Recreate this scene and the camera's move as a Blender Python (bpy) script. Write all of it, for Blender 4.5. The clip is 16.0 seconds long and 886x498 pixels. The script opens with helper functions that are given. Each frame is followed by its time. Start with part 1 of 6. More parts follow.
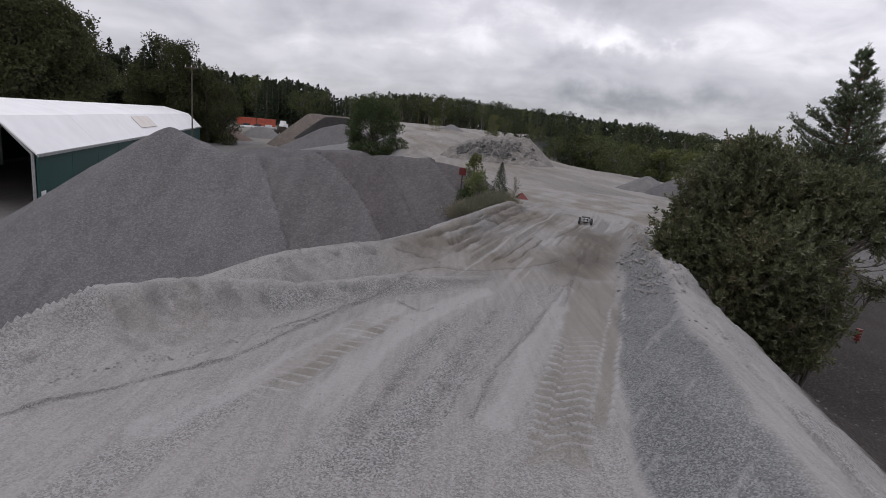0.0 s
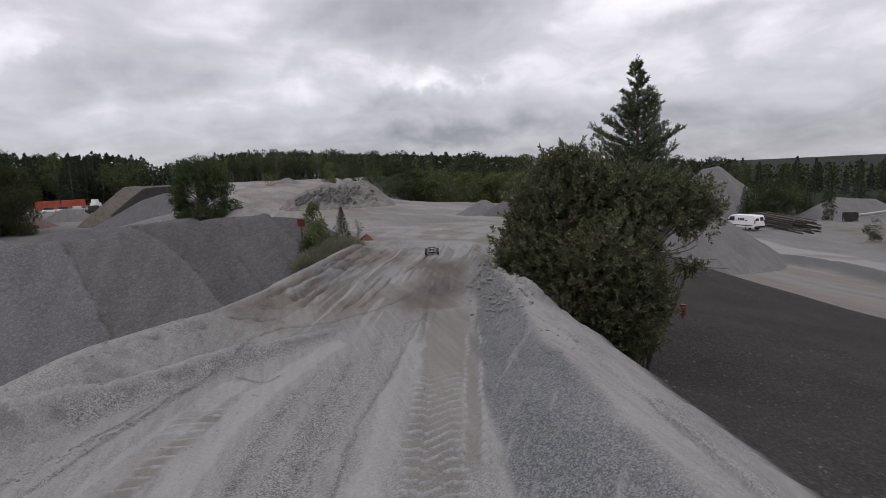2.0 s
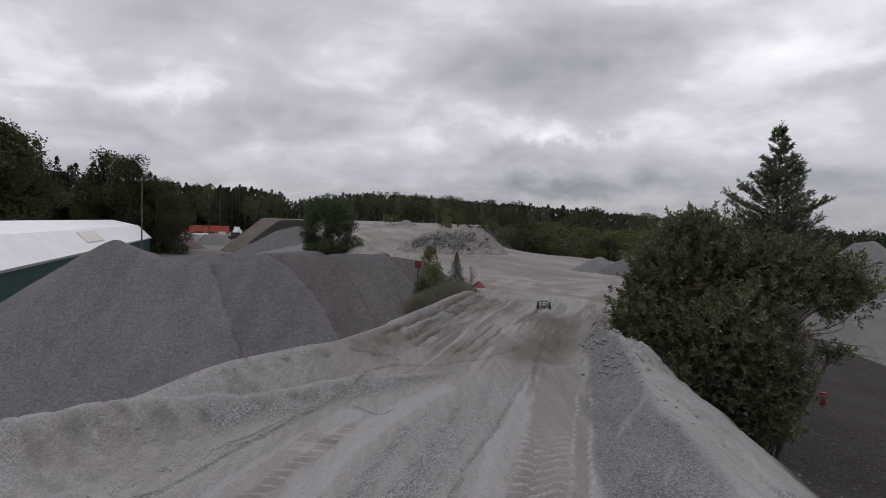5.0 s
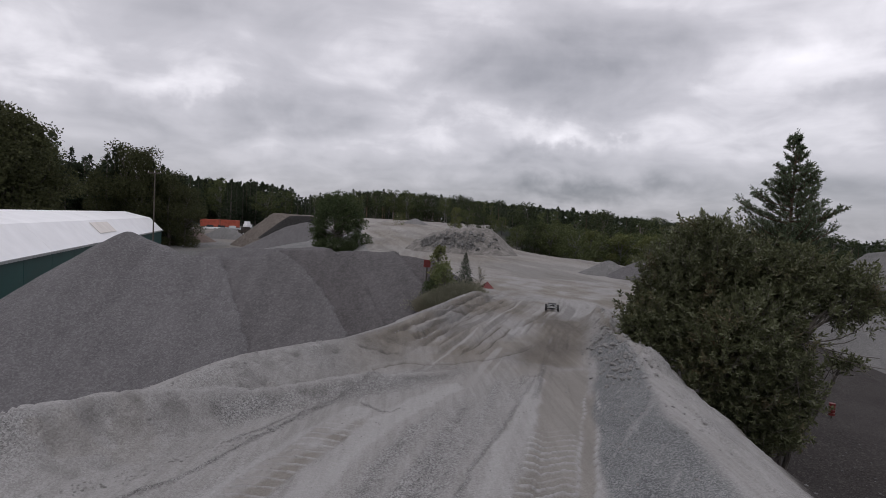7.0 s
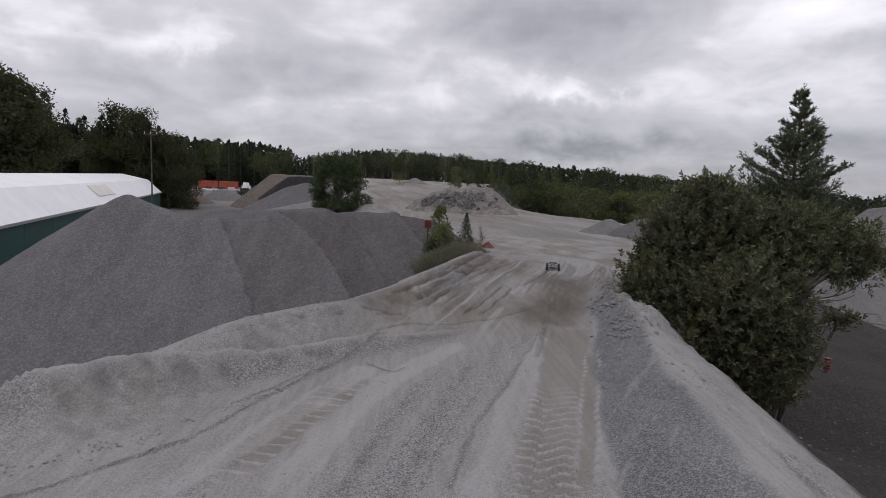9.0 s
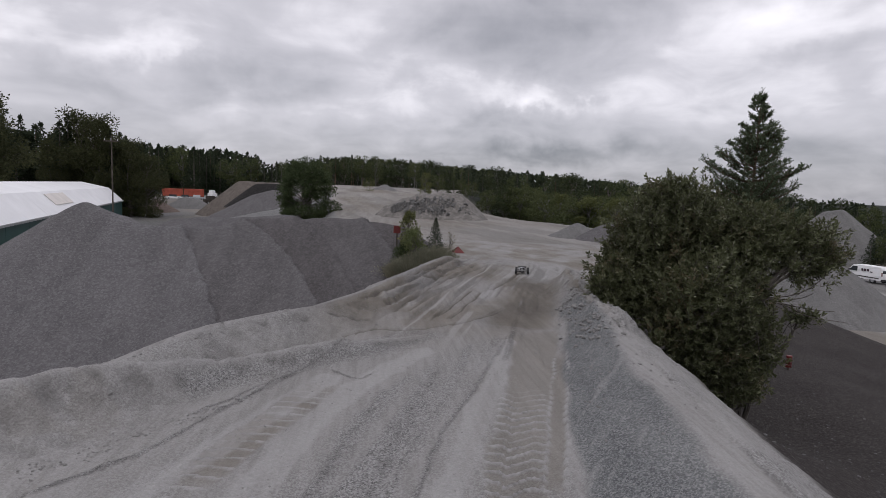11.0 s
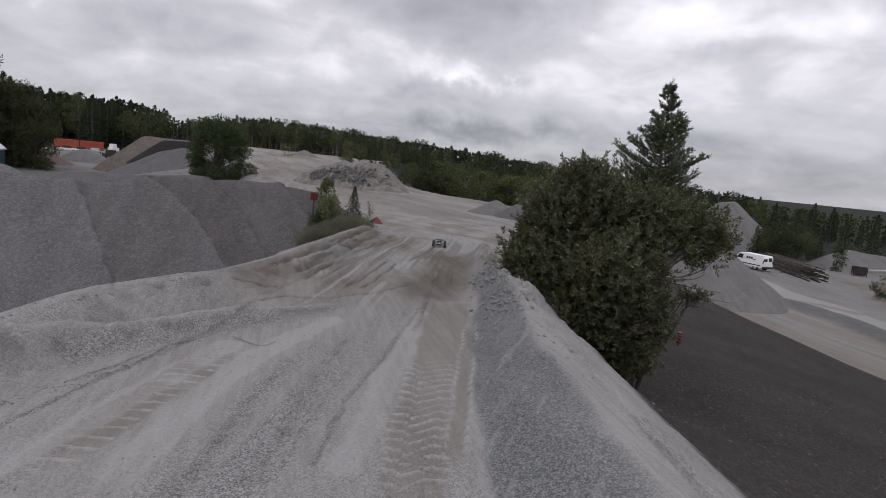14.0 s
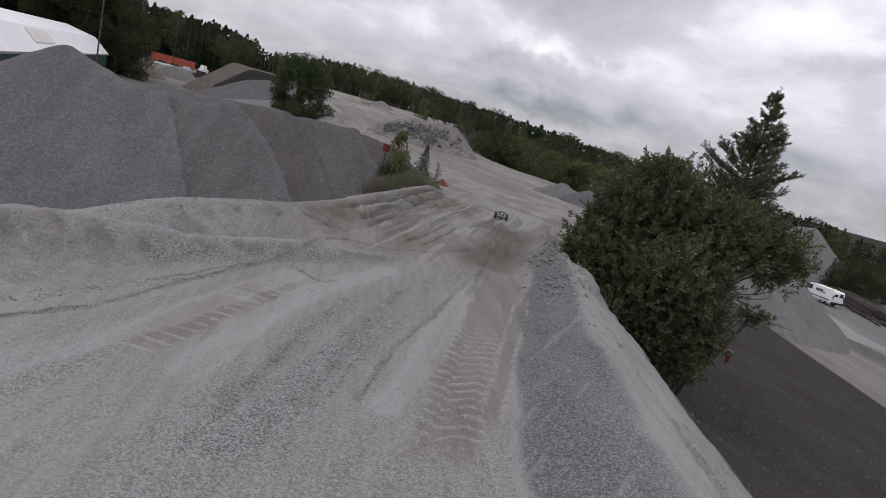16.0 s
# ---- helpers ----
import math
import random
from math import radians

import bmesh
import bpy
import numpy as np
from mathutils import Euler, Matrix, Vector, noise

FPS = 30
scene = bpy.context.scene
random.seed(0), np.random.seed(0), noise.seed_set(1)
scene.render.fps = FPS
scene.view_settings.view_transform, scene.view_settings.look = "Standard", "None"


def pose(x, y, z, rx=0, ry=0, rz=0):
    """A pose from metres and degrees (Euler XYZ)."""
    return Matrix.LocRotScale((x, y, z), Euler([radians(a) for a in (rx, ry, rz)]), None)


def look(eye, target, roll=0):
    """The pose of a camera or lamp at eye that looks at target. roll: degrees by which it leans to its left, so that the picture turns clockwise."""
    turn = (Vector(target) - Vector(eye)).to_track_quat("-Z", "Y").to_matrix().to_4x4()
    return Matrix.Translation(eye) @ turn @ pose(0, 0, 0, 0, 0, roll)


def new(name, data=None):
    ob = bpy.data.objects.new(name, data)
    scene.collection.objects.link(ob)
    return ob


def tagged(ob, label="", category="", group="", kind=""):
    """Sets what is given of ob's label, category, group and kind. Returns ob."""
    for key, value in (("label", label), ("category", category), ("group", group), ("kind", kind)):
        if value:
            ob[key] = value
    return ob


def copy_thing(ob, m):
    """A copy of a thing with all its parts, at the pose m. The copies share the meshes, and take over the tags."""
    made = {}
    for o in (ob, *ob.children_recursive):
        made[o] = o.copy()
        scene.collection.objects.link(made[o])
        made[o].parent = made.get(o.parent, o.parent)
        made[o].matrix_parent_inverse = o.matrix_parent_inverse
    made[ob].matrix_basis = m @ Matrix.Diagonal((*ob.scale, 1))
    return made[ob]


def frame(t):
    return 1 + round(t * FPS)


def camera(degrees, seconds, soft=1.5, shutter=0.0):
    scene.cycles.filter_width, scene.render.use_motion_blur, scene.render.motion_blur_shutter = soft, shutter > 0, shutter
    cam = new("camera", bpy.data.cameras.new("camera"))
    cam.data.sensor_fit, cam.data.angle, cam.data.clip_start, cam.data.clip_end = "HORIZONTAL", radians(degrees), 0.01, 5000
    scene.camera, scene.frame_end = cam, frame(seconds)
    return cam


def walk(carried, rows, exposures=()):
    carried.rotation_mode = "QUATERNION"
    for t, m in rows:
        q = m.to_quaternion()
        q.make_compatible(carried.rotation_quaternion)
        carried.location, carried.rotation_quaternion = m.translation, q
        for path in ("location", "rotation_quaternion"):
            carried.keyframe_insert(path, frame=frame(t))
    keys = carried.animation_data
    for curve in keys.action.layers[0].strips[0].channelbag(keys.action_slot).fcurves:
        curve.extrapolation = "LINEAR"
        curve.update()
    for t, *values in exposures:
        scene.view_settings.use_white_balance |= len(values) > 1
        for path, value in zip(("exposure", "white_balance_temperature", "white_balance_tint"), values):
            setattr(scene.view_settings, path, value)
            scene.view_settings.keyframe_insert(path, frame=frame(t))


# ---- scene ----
cam = camera(77.32, 16.0, soft=0.6)
# seconds, x, y, z, yaw, pitch, roll
ROWS = [
    (0.0, -0.107, -0.236, 1.797, 0.19, -12.36, -5.27),
    (0.5, -0.052, 0.011, 1.735, -8.49, -13.10, -5.23),
    (1.0, 0.064, 0.098, 1.718, -15.55, -11.74, -3.84),
    (1.5, 0.078, 0.079, 1.736, -17.04, -8.65, -0.77),
    (2.0, 0.097, 0.076, 1.740, -16.18, -7.59, 2.46),
    (2.5, 0.073, 0.069, 1.750, -13.37, -5.72, 3.17),
    (3.0, 0.050, 0.067, 1.749, -10.76, -4.30, 2.20),
    (3.5, 0.010, 0.027, 1.756, -7.98, -2.67, 0.02),
    (4.0, -0.007, -0.043, 1.769, -4.97, -2.34, -1.14),
    (6.5, -0.056, -0.087, 1.783, -4.10, -2.81, -2.25),
    (7.0, -0.062, -0.099, 1.787, -3.51, -2.60, -3.10),
    (7.5, -0.085, -0.121, 1.793, -3.01, -2.76, -4.21),
    (8.0, -0.078, -0.107, 1.809, -2.76, -5.27, -2.53),
    (8.5, -0.086, -0.105, 1.810, -3.28, -6.88, -2.45),
    (11.0, -0.031, -0.021, 1.767, -6.59, -6.00, -2.21),
    (11.5, -0.005, 0.032, 1.744, -9.12, -6.53, -1.94),
    (12.0, 0.028, 0.057, 1.731, -12.03, -6.56, -1.30),
    (12.5, 0.053, 0.055, 1.727, -14.15, -6.83, -1.29),
    (13.0, 0.050, 0.045, 1.729, -15.33, -6.88, -2.33),
    (13.5, 0.046, 0.043, 1.730, -15.34, -7.38, -3.64),
    (14.0, 0.044, 0.041, 1.722, -14.48, -8.24, -5.79),
    (14.5, 0.030, 0.048, 1.718, -13.73, -8.65, -7.59),
    (15.0, 0.017, 0.040, 1.717, -13.09, -9.16, -9.00),
    (15.5, -0.004, 0.044, 1.702, -11.46, -10.12, -10.80),
    (16.0, -0.067, 0.002, 1.693, -6.99, -12.86, -15.06),
]
walk(cam, [(t, pose(x, y, z, 90 + pitch, roll, yaw)) for t, x, y, z, yaw, pitch, roll in ROWS],
     [(0, 0.2), (1.5, 0.12), (2.5, 0.1), (3.5, -0.03), (7.5, -0.02), (8.5, 0.06), (11, 0.05), (13, 0.08), (14.5, 0.15), (16, 0.15)])

# ---- world and light: a heavy overcast ----
# cloud banks: bearing, height, half width, half height in degrees, how much lighter or darker
SKY_BANKS = [
    (11.4, 16.2, 11.7, 4.1, -0.10),
    (14.6, 9.2, 9.9, 1.6, 0.09),
    (-10.2, 7.5, 7.6, 1.5, 0.06),
    (-17.1, 9.8, 8.8, 2.3, -0.08),
    (-22.0, 11.7, 4.7, 1.2, 0.07),
    (-33.7, 11.6, 7.0, 2.3, 0.08),
    (22.0, 9.9, 1.3, 0.9, -0.06),
    (18.2, 4.3, 8.8, 0.9, -0.10),
    (6.8, 6.5, 9.4, 1.1, -0.05),
    (-14.5, 4.8, 8.8, 1.8, -0.04),
    (-2.6, 13.1, 7.0, 1.8, 0.03),
    (31.6, 13.0, 7.0, 3.5, 0.04),
    (41.6, 12.4, 5.3, 1.1, -0.06),
    (48.7, 6.5, 7.0, 2.3, -0.04),
    (39.0, 15.1, 8.8, 1.8, 0.05),
    (15.7, 8.4, 3.5, 0.7, 0.06),
]


def sky_world():
    w = bpy.data.worlds.new("overcast")
    w.use_nodes = True
    scene.world = w
    n, l = w.node_tree.nodes, w.node_tree.links
    n.clear()
    out, bg = n.new("ShaderNodeOutputWorld"), n.new("ShaderNodeBackground")
    sky = n.new("ShaderNodeTexSky")
    sky.sky_type, sky.sun_disc = "NISHITA", False
    sky.sun_elevation, sky.sun_rotation = radians(38), radians(200)
    tc = n.new("ShaderNodeTexCoord")
    sep = n.new("ShaderNodeSeparateXYZ")
    l.new(tc.outputs["Generated"], sep.inputs[0])

    def m(op, a, b):
        k = n.new("ShaderNodeMath")
        k.operation = op
        for i, v in enumerate((a, b)):
            if isinstance(v, (int, float)):
                k.inputs[i].default_value = v
            else:
                l.new(v, k.inputs[i])
        return k.outputs[0]

    # clouds lie on a flat layer, so they crowd together towards the horizon
    den = m("ADD", m("MAXIMUM", sep.outputs[2], 0.0), 0.34)
    com = n.new("ShaderNodeCombineXYZ")
    l.new(m("DIVIDE", sep.outputs[0], den), com.inputs[0])
    l.new(m("DIVIDE", sep.outputs[1], den), com.inputs[1])

    def noise_tex(scale, detail, rough, dist, off):
        t = n.new("ShaderNodeTexNoise")
        t.inputs["Scale"].default_value = scale
        t.inputs["Detail"].default_value = detail
        t.inputs["Roughness"].default_value = rough
        t.inputs["Distortion"].default_value = dist
        mp = n.new("ShaderNodeMapping")
        mp.inputs["Location"].default_value = off
        l.new(com.outputs[0], mp.inputs[0])
        l.new(mp.outputs[0], t.inputs["Vector"])
        return t.outputs["Fac"]

    big = noise_tex(1.5, 4, 0.5, 0.25, (3.1, 0.4, 0))
    fine = noise_tex(4.0, 6, 0.52, 0.5, (7.7, 2.1, 0))
    mixv = m("ADD", m("ADD", m("MULTIPLY", big, 0.50), m("MULTIPLY", fine, 0.30)), 0.085)

    # long level bands low in the sky
    mp = n.new("ShaderNodeMapping")
    mp.inputs["Scale"].default_value = (1.6, 1.6, 15)
    l.new(tc.outputs["Generated"], mp.inputs[0])
    bands = n.new("ShaderNodeTexNoise")
    bands.inputs["Scale"].default_value, bands.inputs["Detail"].default_value = 1.7, 5
    l.new(mp.outputs[0], bands.inputs["Vector"])
    mixv = m("ADD", mixv, m("MULTIPLY", m("SUBTRACT", bands.outputs["Fac"], 0.5), 0.14))

    # bearing and height in degrees, shaken a little so that the clouds get ragged edges
    shake = n.new("ShaderNodeTexNoise")
    shake.inputs["Scale"].default_value, shake.inputs["Detail"].default_value, shake.inputs["Roughness"].default_value = 7.0, 5, 0.55
    l.new(tc.outputs["Generated"], shake.inputs["Vector"])
    tint = n.new("ShaderNodeSeparateColor")
    l.new(shake.outputs["Color"], tint.inputs[0])
    bearing = m("MULTIPLY", m("ARCTAN2", sep.outputs[0], sep.outputs[1]), 57.296)
    height = m("MULTIPLY", m("ARCSINE", sep.outputs[2], 0.0), 57.296)
    place = n.new("ShaderNodeCombineXYZ")
    l.new(m("ADD", bearing, m("MULTIPLY", m("SUBTRACT", tint.outputs[0], 0.5), 26.0)), place.inputs[0])
    l.new(m("ADD", height, m("MULTIPLY", m("SUBTRACT", tint.outputs[1], 0.5), 9.0)), place.inputs[1])

    def bank(az, el, wide, high, amount):
        """A cloud bank of that angular width and height, brighter or darker than the rest."""
        mp = n.new("ShaderNodeMapping")
        mp.inputs["Scale"].default_value = (1 / wide, 1 / high, 1)
        mp.inputs["Location"].default_value = (-az / wide, -el / high, 0)
        l.new(place.outputs[0], mp.inputs[0])
        c = n.new("ShaderNodeVectorMath")
        c.operation = "LENGTH"
        l.new(mp.outputs[0], c.inputs[0])
        g = m("POWER", 2.718, m("MULTIPLY", m("POWER", c.outputs["Value"], 2.0), -1.0))
        return m("MULTIPLY", g, 1.5 * amount)

    # the farthest clouds merge into a darker grey
    low = m("POWER", 2.718, m("MULTIPLY", m("POWER", m("DIVIDE", sep.outputs[2], 0.085), 2.0), -1.0))
    mixv = m("SUBTRACT", mixv, m("MULTIPLY", low, 0.17))
    for spot in SKY_BANKS:
        mixv = m("ADD", mixv, bank(*spot))
    ramp = n.new("ShaderNodeValToRGB")
    ramp.color_ramp.elements[0].position, ramp.color_ramp.elements[1].position = 0.18, 0.67
    ramp.color_ramp.elements[0].color = (0.25, 0.254, 0.290, 1)
    ramp.color_ramp.elements[1].color = (1.06, 1.03, 1.10, 1)
    e = ramp.color_ramp.elements.new(0.5)
    e.color = (0.63, 0.615, 0.672, 1)
    l.new(mixv, ramp.inputs[0])
    mx = n.new("ShaderNodeMixRGB")
    mx.inputs[0].default_value = 0.06
    sc = n.new("ShaderNodeMixRGB")
    sc.blend_type, sc.inputs[0].default_value, sc.inputs[2].default_value = "MULTIPLY", 1.0, (0.1, 0.1, 0.1, 1)
    l.new(sky.outputs[0], sc.inputs[1])
    l.new(ramp.outputs[0], mx.inputs[1])
    l.new(sc.outputs[0], mx.inputs[2])
    l.new(mx.outputs[0], bg.inputs[0])
    # an overcast sky is brightest overhead
    lift = n.new("ShaderNodeMapRange")
    lift.interpolation_type = "SMOOTHSTEP"
    for i, v in enumerate((0.35, 0.95, 0.0, 0.8), 1):
        lift.inputs[i].default_value = v
    l.new(sep.outputs[2], lift.inputs[0])
    l.new(m("ADD", lift.outputs[0], 1.0), bg.inputs[1])
    l.new(bg.outputs[0], out.inputs[0])


sky_world()
sun = bpy.data.lights.new("sun", "SUN")
sun.energy, sun.angle, sun.color = 0.5, radians(30), (1, 0.97, 0.93)
new("sun", sun).matrix_world = look((-10, -20, 25), (0, 0, 0))


# ---- numbers: noise, outlines and the lie of the land ----
def hash2(ix, iy, seed):
    h = (ix.astype(np.int64) * 374761393 + iy.astype(np.int64) * 668265263 + seed * 974711) & 0x7FFFFFFF
    h = ((h ^ (h >> 13)) * 1274126177) & 0x7FFFFFFF
    return ((h ^ (h >> 16)) & 0xFFFF) / 65535.0


def vnoise(x, y, seed=0):
    """Smooth value noise, -1 to 1, one cell a unit."""
    x, y = np.asarray(x, float), np.asarray(y, float)
    ix, iy = np.floor(x), np.floor(y)
    fx, fy = x - ix, y - iy
    fx, fy = fx * fx * (3 - 2 * fx), fy * fy * (3 - 2 * fy)
    a, b = hash2(ix, iy, seed), hash2(ix + 1, iy, seed)
    c, d = hash2(ix, iy + 1, seed), hash2(ix + 1, iy + 1, seed)
    return 2 * ((a * (1 - fx) + b * fx) * (1 - fy) + (c * (1 - fx) + d * fx) * fy) - 1


def fbm(x, y, seed=0, octaves=4):
    return sum(vnoise(x * 2**k, y * 2**k, seed + 17 * k) / 2**k for k in range(octaves)) / 1.6


def sstep(a, b, v):
    t = np.clip((v - a) / (b - a), 0, 1)
    return t * t * (3 - 2 * t)


def polar(az, d):
    """Plan point at a bearing (degrees, clockwise from ahead) and distance from the walk's start."""
    return d * math.sin(radians(az)), d * math.cos(radians(az))


def line_distance(x, y, pts):
    best = np.full(np.shape(x), 1e9)
    for (ax, ay), (bx, by) in zip(pts[:-1], pts[1:]):
        dx, dy = bx - ax, by - ay
        t = np.clip(((x - ax) * dx + (y - ay) * dy) / (dx * dx + dy * dy), 0, 1)
        best = np.minimum(best, np.hypot(x - ax - t * dx, y - ay - t * dy))
    return best


def inside(x, y, poly):
    res = np.zeros(np.shape(x), bool)
    for (ax, ay), (bx, by) in zip(poly, poly[1:] + poly[:1]):
        if ay != by:
            res ^= ((ay > y) != (by > y)) & (x < (bx - ax) * (y - ay) / (by - ay) + ax)
    return res


LEFT_NEAR = [(-13.13, -9.94), (-8.08, -5.53), (-4.30, 0.60), (-3.12, 2.95), (-2.56, 3.97), (-2.25, 4.43), (-1.67, 5.80), (-0.75, 6.95), (0.21, 9.79), (2.08, 15.90)]
LEFT_FAR = [(1.3, 18.5), (-0.6, 26), (-2.0, 35), (-3.6, 49), (-5.5, 65), (-7.5, 90), (-12, 130), (-26, 200), (-100, 430), (-900, 2800)]
RIGHT_NEAR = [(0.49, -9.78), (1.71, 0.35), (2.19, 2.96), (2.35, 3.94), (2.72, 5.76), (3.15, 8.03), (3.62, 10.04), (4.75, 13.10)]
RIGHT_FAR = [(8.21, 17.49), (13.28, 22.99), (16.37, 30.64), (15.49, 41.50), (11.61, 52.32), (9.75, 65.34), (13.00, 87.12), (21.50, 130.71), (42.52, 217.92), (105.07, 436.09), (933.40, 2837.66)]
LOW_RIDGE = [(-4.2, 2.2), (-2.9, 3.55), (-2.05, 4.35), (-1.74, 4.63), (-1.49, 4.93), (-1.17, 5.15), (-0.95, 5.31), (-0.53, 5.69), (-0.1, 5.98), (0.5, 6.6)]
SLOPE_FOOT = [(27.0, -80.0), (27.1, 18.0), (28.2, 24.0), (29.1, 29.6), (29.8, 34.0), (29.0, 42.0), (25.0, 54.0), (23.0, 66.0), (26.0, 88.0), (36.0, 131.0), (60.0, 220.0), (125.0, 436.0), (950.0, 2838.0)]
YARD_ROAD = [(34.5, 48.0), (32.2, 36.0), (32.3, 31.0), (31.2, 25.0), (31.0, 16.0), (31.0, 0.0)]
YARD_BERM = [(36.8, 36.0), (37.3, 32.7), (37.6, 29.8), (35.6, 24.6), (34.2, 16.0), (33.6, 4.0)]
YARD_LANE = [(47.0, 52.0), (42.0, 40.0), (41.3, 34.0), (39.0, 27.5), (37.2, 18.0), (36.4, 2.0)]
YARD_SOIL = [(57.0, 47.0), (54.0, 43.0), (45.5, 32.0), (42.5, 22.0), (41.0, 5.0), (90.0, 5.0), (90.0, 47.0)]
PLATFORM = LEFT_NEAR + LEFT_FAR + RIGHT_FAR[::-1] + RIGHT_NEAR[::-1]


def land(x, y):
    """Height of the ground and the share of each surface: dark gravel, coarse grey berm, greenery, packed brown tracks."""
    x, y = np.asarray(x, float), np.asarray(y, float)
    dl, dr = line_distance(x, y, LEFT_NEAR + LEFT_FAR), line_distance(x, y, RIGHT_NEAR + RIGHT_FAR)
    within = inside(x, y, PLATFORM)
    d = np.hypot(x, y)
    road = np.interp(y, [-30, 6.5, 14, 27, 49, 87, 130, 325], [0, 0, -0.16, -0.65, -0.6, 0.6, 1.9, 2.2])
    near = 1 - sstep(15, 19.5, y)
    near_r = 1 - sstep(10.3, 13.5, y)
    # bank along the outer edge with a lower ridge inside it, single berm along the drop
    wl = np.interp(y, [2.2, 6.5, 8.5, 10.5, 15], [0.45, 0.45, 0.55, 0.36, 0.36])
    ridge_l = np.interp(y, [2.5, 4, 5.5, 6.5, 8.5, 11, 15], [0.14, 0.215, 0.31, 0.30, 0.22, 0.19, 0.14])
    bank = ridge_l * np.clip(1 - (np.sqrt(dl * dl + 0.01) - 0.1) / wl, 0, 1) + 0.21 * np.clip(1 - np.sqrt(line_distance(x, y, LOW_RIDGE) ** 2 + 0.0008) / 0.26, 0, 1) * (1 - sstep(5.4, 6.6, y))
    wr = np.interp(y, [2.9, 4.9, 6.5, 8.5], [1.0, 0.85, 0.6, 0.4])
    lip = np.interp(y, [2.9, 6, 9], [0.21, 0.18, 0.10])
    berm = 0.30 * np.clip(np.minimum(1 + 0.10 - 0.10 * np.sqrt(((dr - lip) / 0.3) ** 2 + 0.02), 1.09 - (dr - lip) / (wr - lip)), 0, 1.09)
    berm = np.where(dr < lip, 0.30 * (0.94 + 0.13 * dr / lip), berm)
    top = road + near * bank + near_r * berm
    low = np.interp(y, [100, 190, 430], [-5.8, -3.3, -2.0])
    k = sstep(-22, -14, x)
    left_level = low * (1 - k) + np.interp(y, [28, 43, 162], [-5.8, -1.6, -1.8]) * k
    crest_l = road + near * ridge_l
    left = np.maximum(left_level, crest_l - 0.68 * (np.sqrt(dl * dl + 0.03) - 0.173))
    right_level = -6.0 + 12.5 * sstep(500, 1500, d)
    crest_r = road + near_r * 0.30
    df = line_distance(x, y, SLOPE_FOOT)
    beyond = x > np.interp(y, [q[1] for q in SLOPE_FOOT], [q[0] for q in SLOPE_FOOT])
    share = np.where(beyond, 1.0, (np.clip(dr - 0.8, 0, None) / (np.clip(dr - 0.8, 0, None) + df + 1e-6)) ** 0.85)
    fall = np.where(dr < 0.8, 0.65 * (np.sqrt(dr * dr + 0.006) - 0.077), 0.47 + (5.53 + crest_r) * share)
    hollow = 0.8 * np.exp(-((x - 4.9) ** 2 + (y - 7.4) ** 2) / 5.0) * sstep(0.6, 1.5, dr)
    right = np.maximum(right_level, crest_r - fall - hollow)
    is_left = dl < dr
    z = np.where(within, top, np.where(is_left, left, right))
    dark = (~within & ~is_left & (y < 40) & ~beyond) * sstep(0.65, 0.95, dr + 0.12 * vnoise(x * 1.3, y * 1.3, 5)) * sstep(0.3, 0.7, df + 0.9 * vnoise(x * 0.35, y * 0.35, 6))
    coarse = within * (1 - sstep(7.2, 9.0, y)) * sstep(0.03, 0.12, wr - dr + 0.05 * vnoise(x * 2, y * 2, 8)) * sstep(0.0, 0.12, dr - np.interp(y, [2.9, 6, 9], [0.18, 0.15, 0.05]) + 0.14 * fbm(x * 2.2, y * 0.9, 9, 3))
    green = (~within) * np.where(is_left, sstep(205, 225, d), sstep(75, 110, d))
    return z, dark, coarse, green


STREWN = [(-0.9, 2.2), (-0.41, 3.35), (-0.33, 3.9), (-0.07, 4.55), (0.26, 5.16), (0.89, 6.1), (1.43, 6.62), (1.6, 6.51), (1.22, 5.61), (0.87, 4.74), (0.44, 3.74), (0.25, 3.21), (-0.1, 2.2)]
BROWN_LANE = [(0.44, 2.45), (0.60, 2.95), (0.76, 3.65), (1.0, 4.27), (1.2, 4.9), (1.36, 5.6), (1.7, 6.68), (2.40, 6.98), (1.98, 5.6), (1.52, 4.4), (1.02, 2.9), (0.88, 2.45)]
GROOVES = [
    # wheel grooves cut into the far bank and road: line, half width, depth
    ([(-0.1, 9.4), (0.56, 10.8), (1.15, 12.56), (2.22, 15.22)], 0.055, 0.10),
    ([(0.4, 8.53), (0.86, 10.0), (1.69, 12.09), (2.63, 14.5)], 0.045, 0.08),
    ([(0.79, 10.87), (1.78, 12.7)], 0.05, 0.07),
    ([(0.83, 7.69), (1.24, 8.73), (1.75, 10.11)], 0.03, 0.045),
    ([(1.0, 7.55), (1.4, 8.55), (1.89, 9.89)], 0.028, 0.04),
    ([(2.18, 10.28), (3.13, 12.29)], 0.06, 0.08),
    ([(-0.4, 6.45), (-0.03, 6.78), (0.52, 6.88), (1.04, 7.21), (1.62, 7.83), (2.19, 8.77)], 0.035, 0.035),
    ([(2.2, 8.0), (2.6, 9.6)], 0.06, 0.06),
    ([(2.45, 8.2), (2.95, 9.9)], 0.05, 0.05),
    ([(0.1, 10.6), (0.95, 12.9), (1.9, 15.4)], 0.045, 0.07),
    ([(1.35, 11.2), (2.5, 13.6), (3.0, 14.6)], 0.04, 0.06),
]
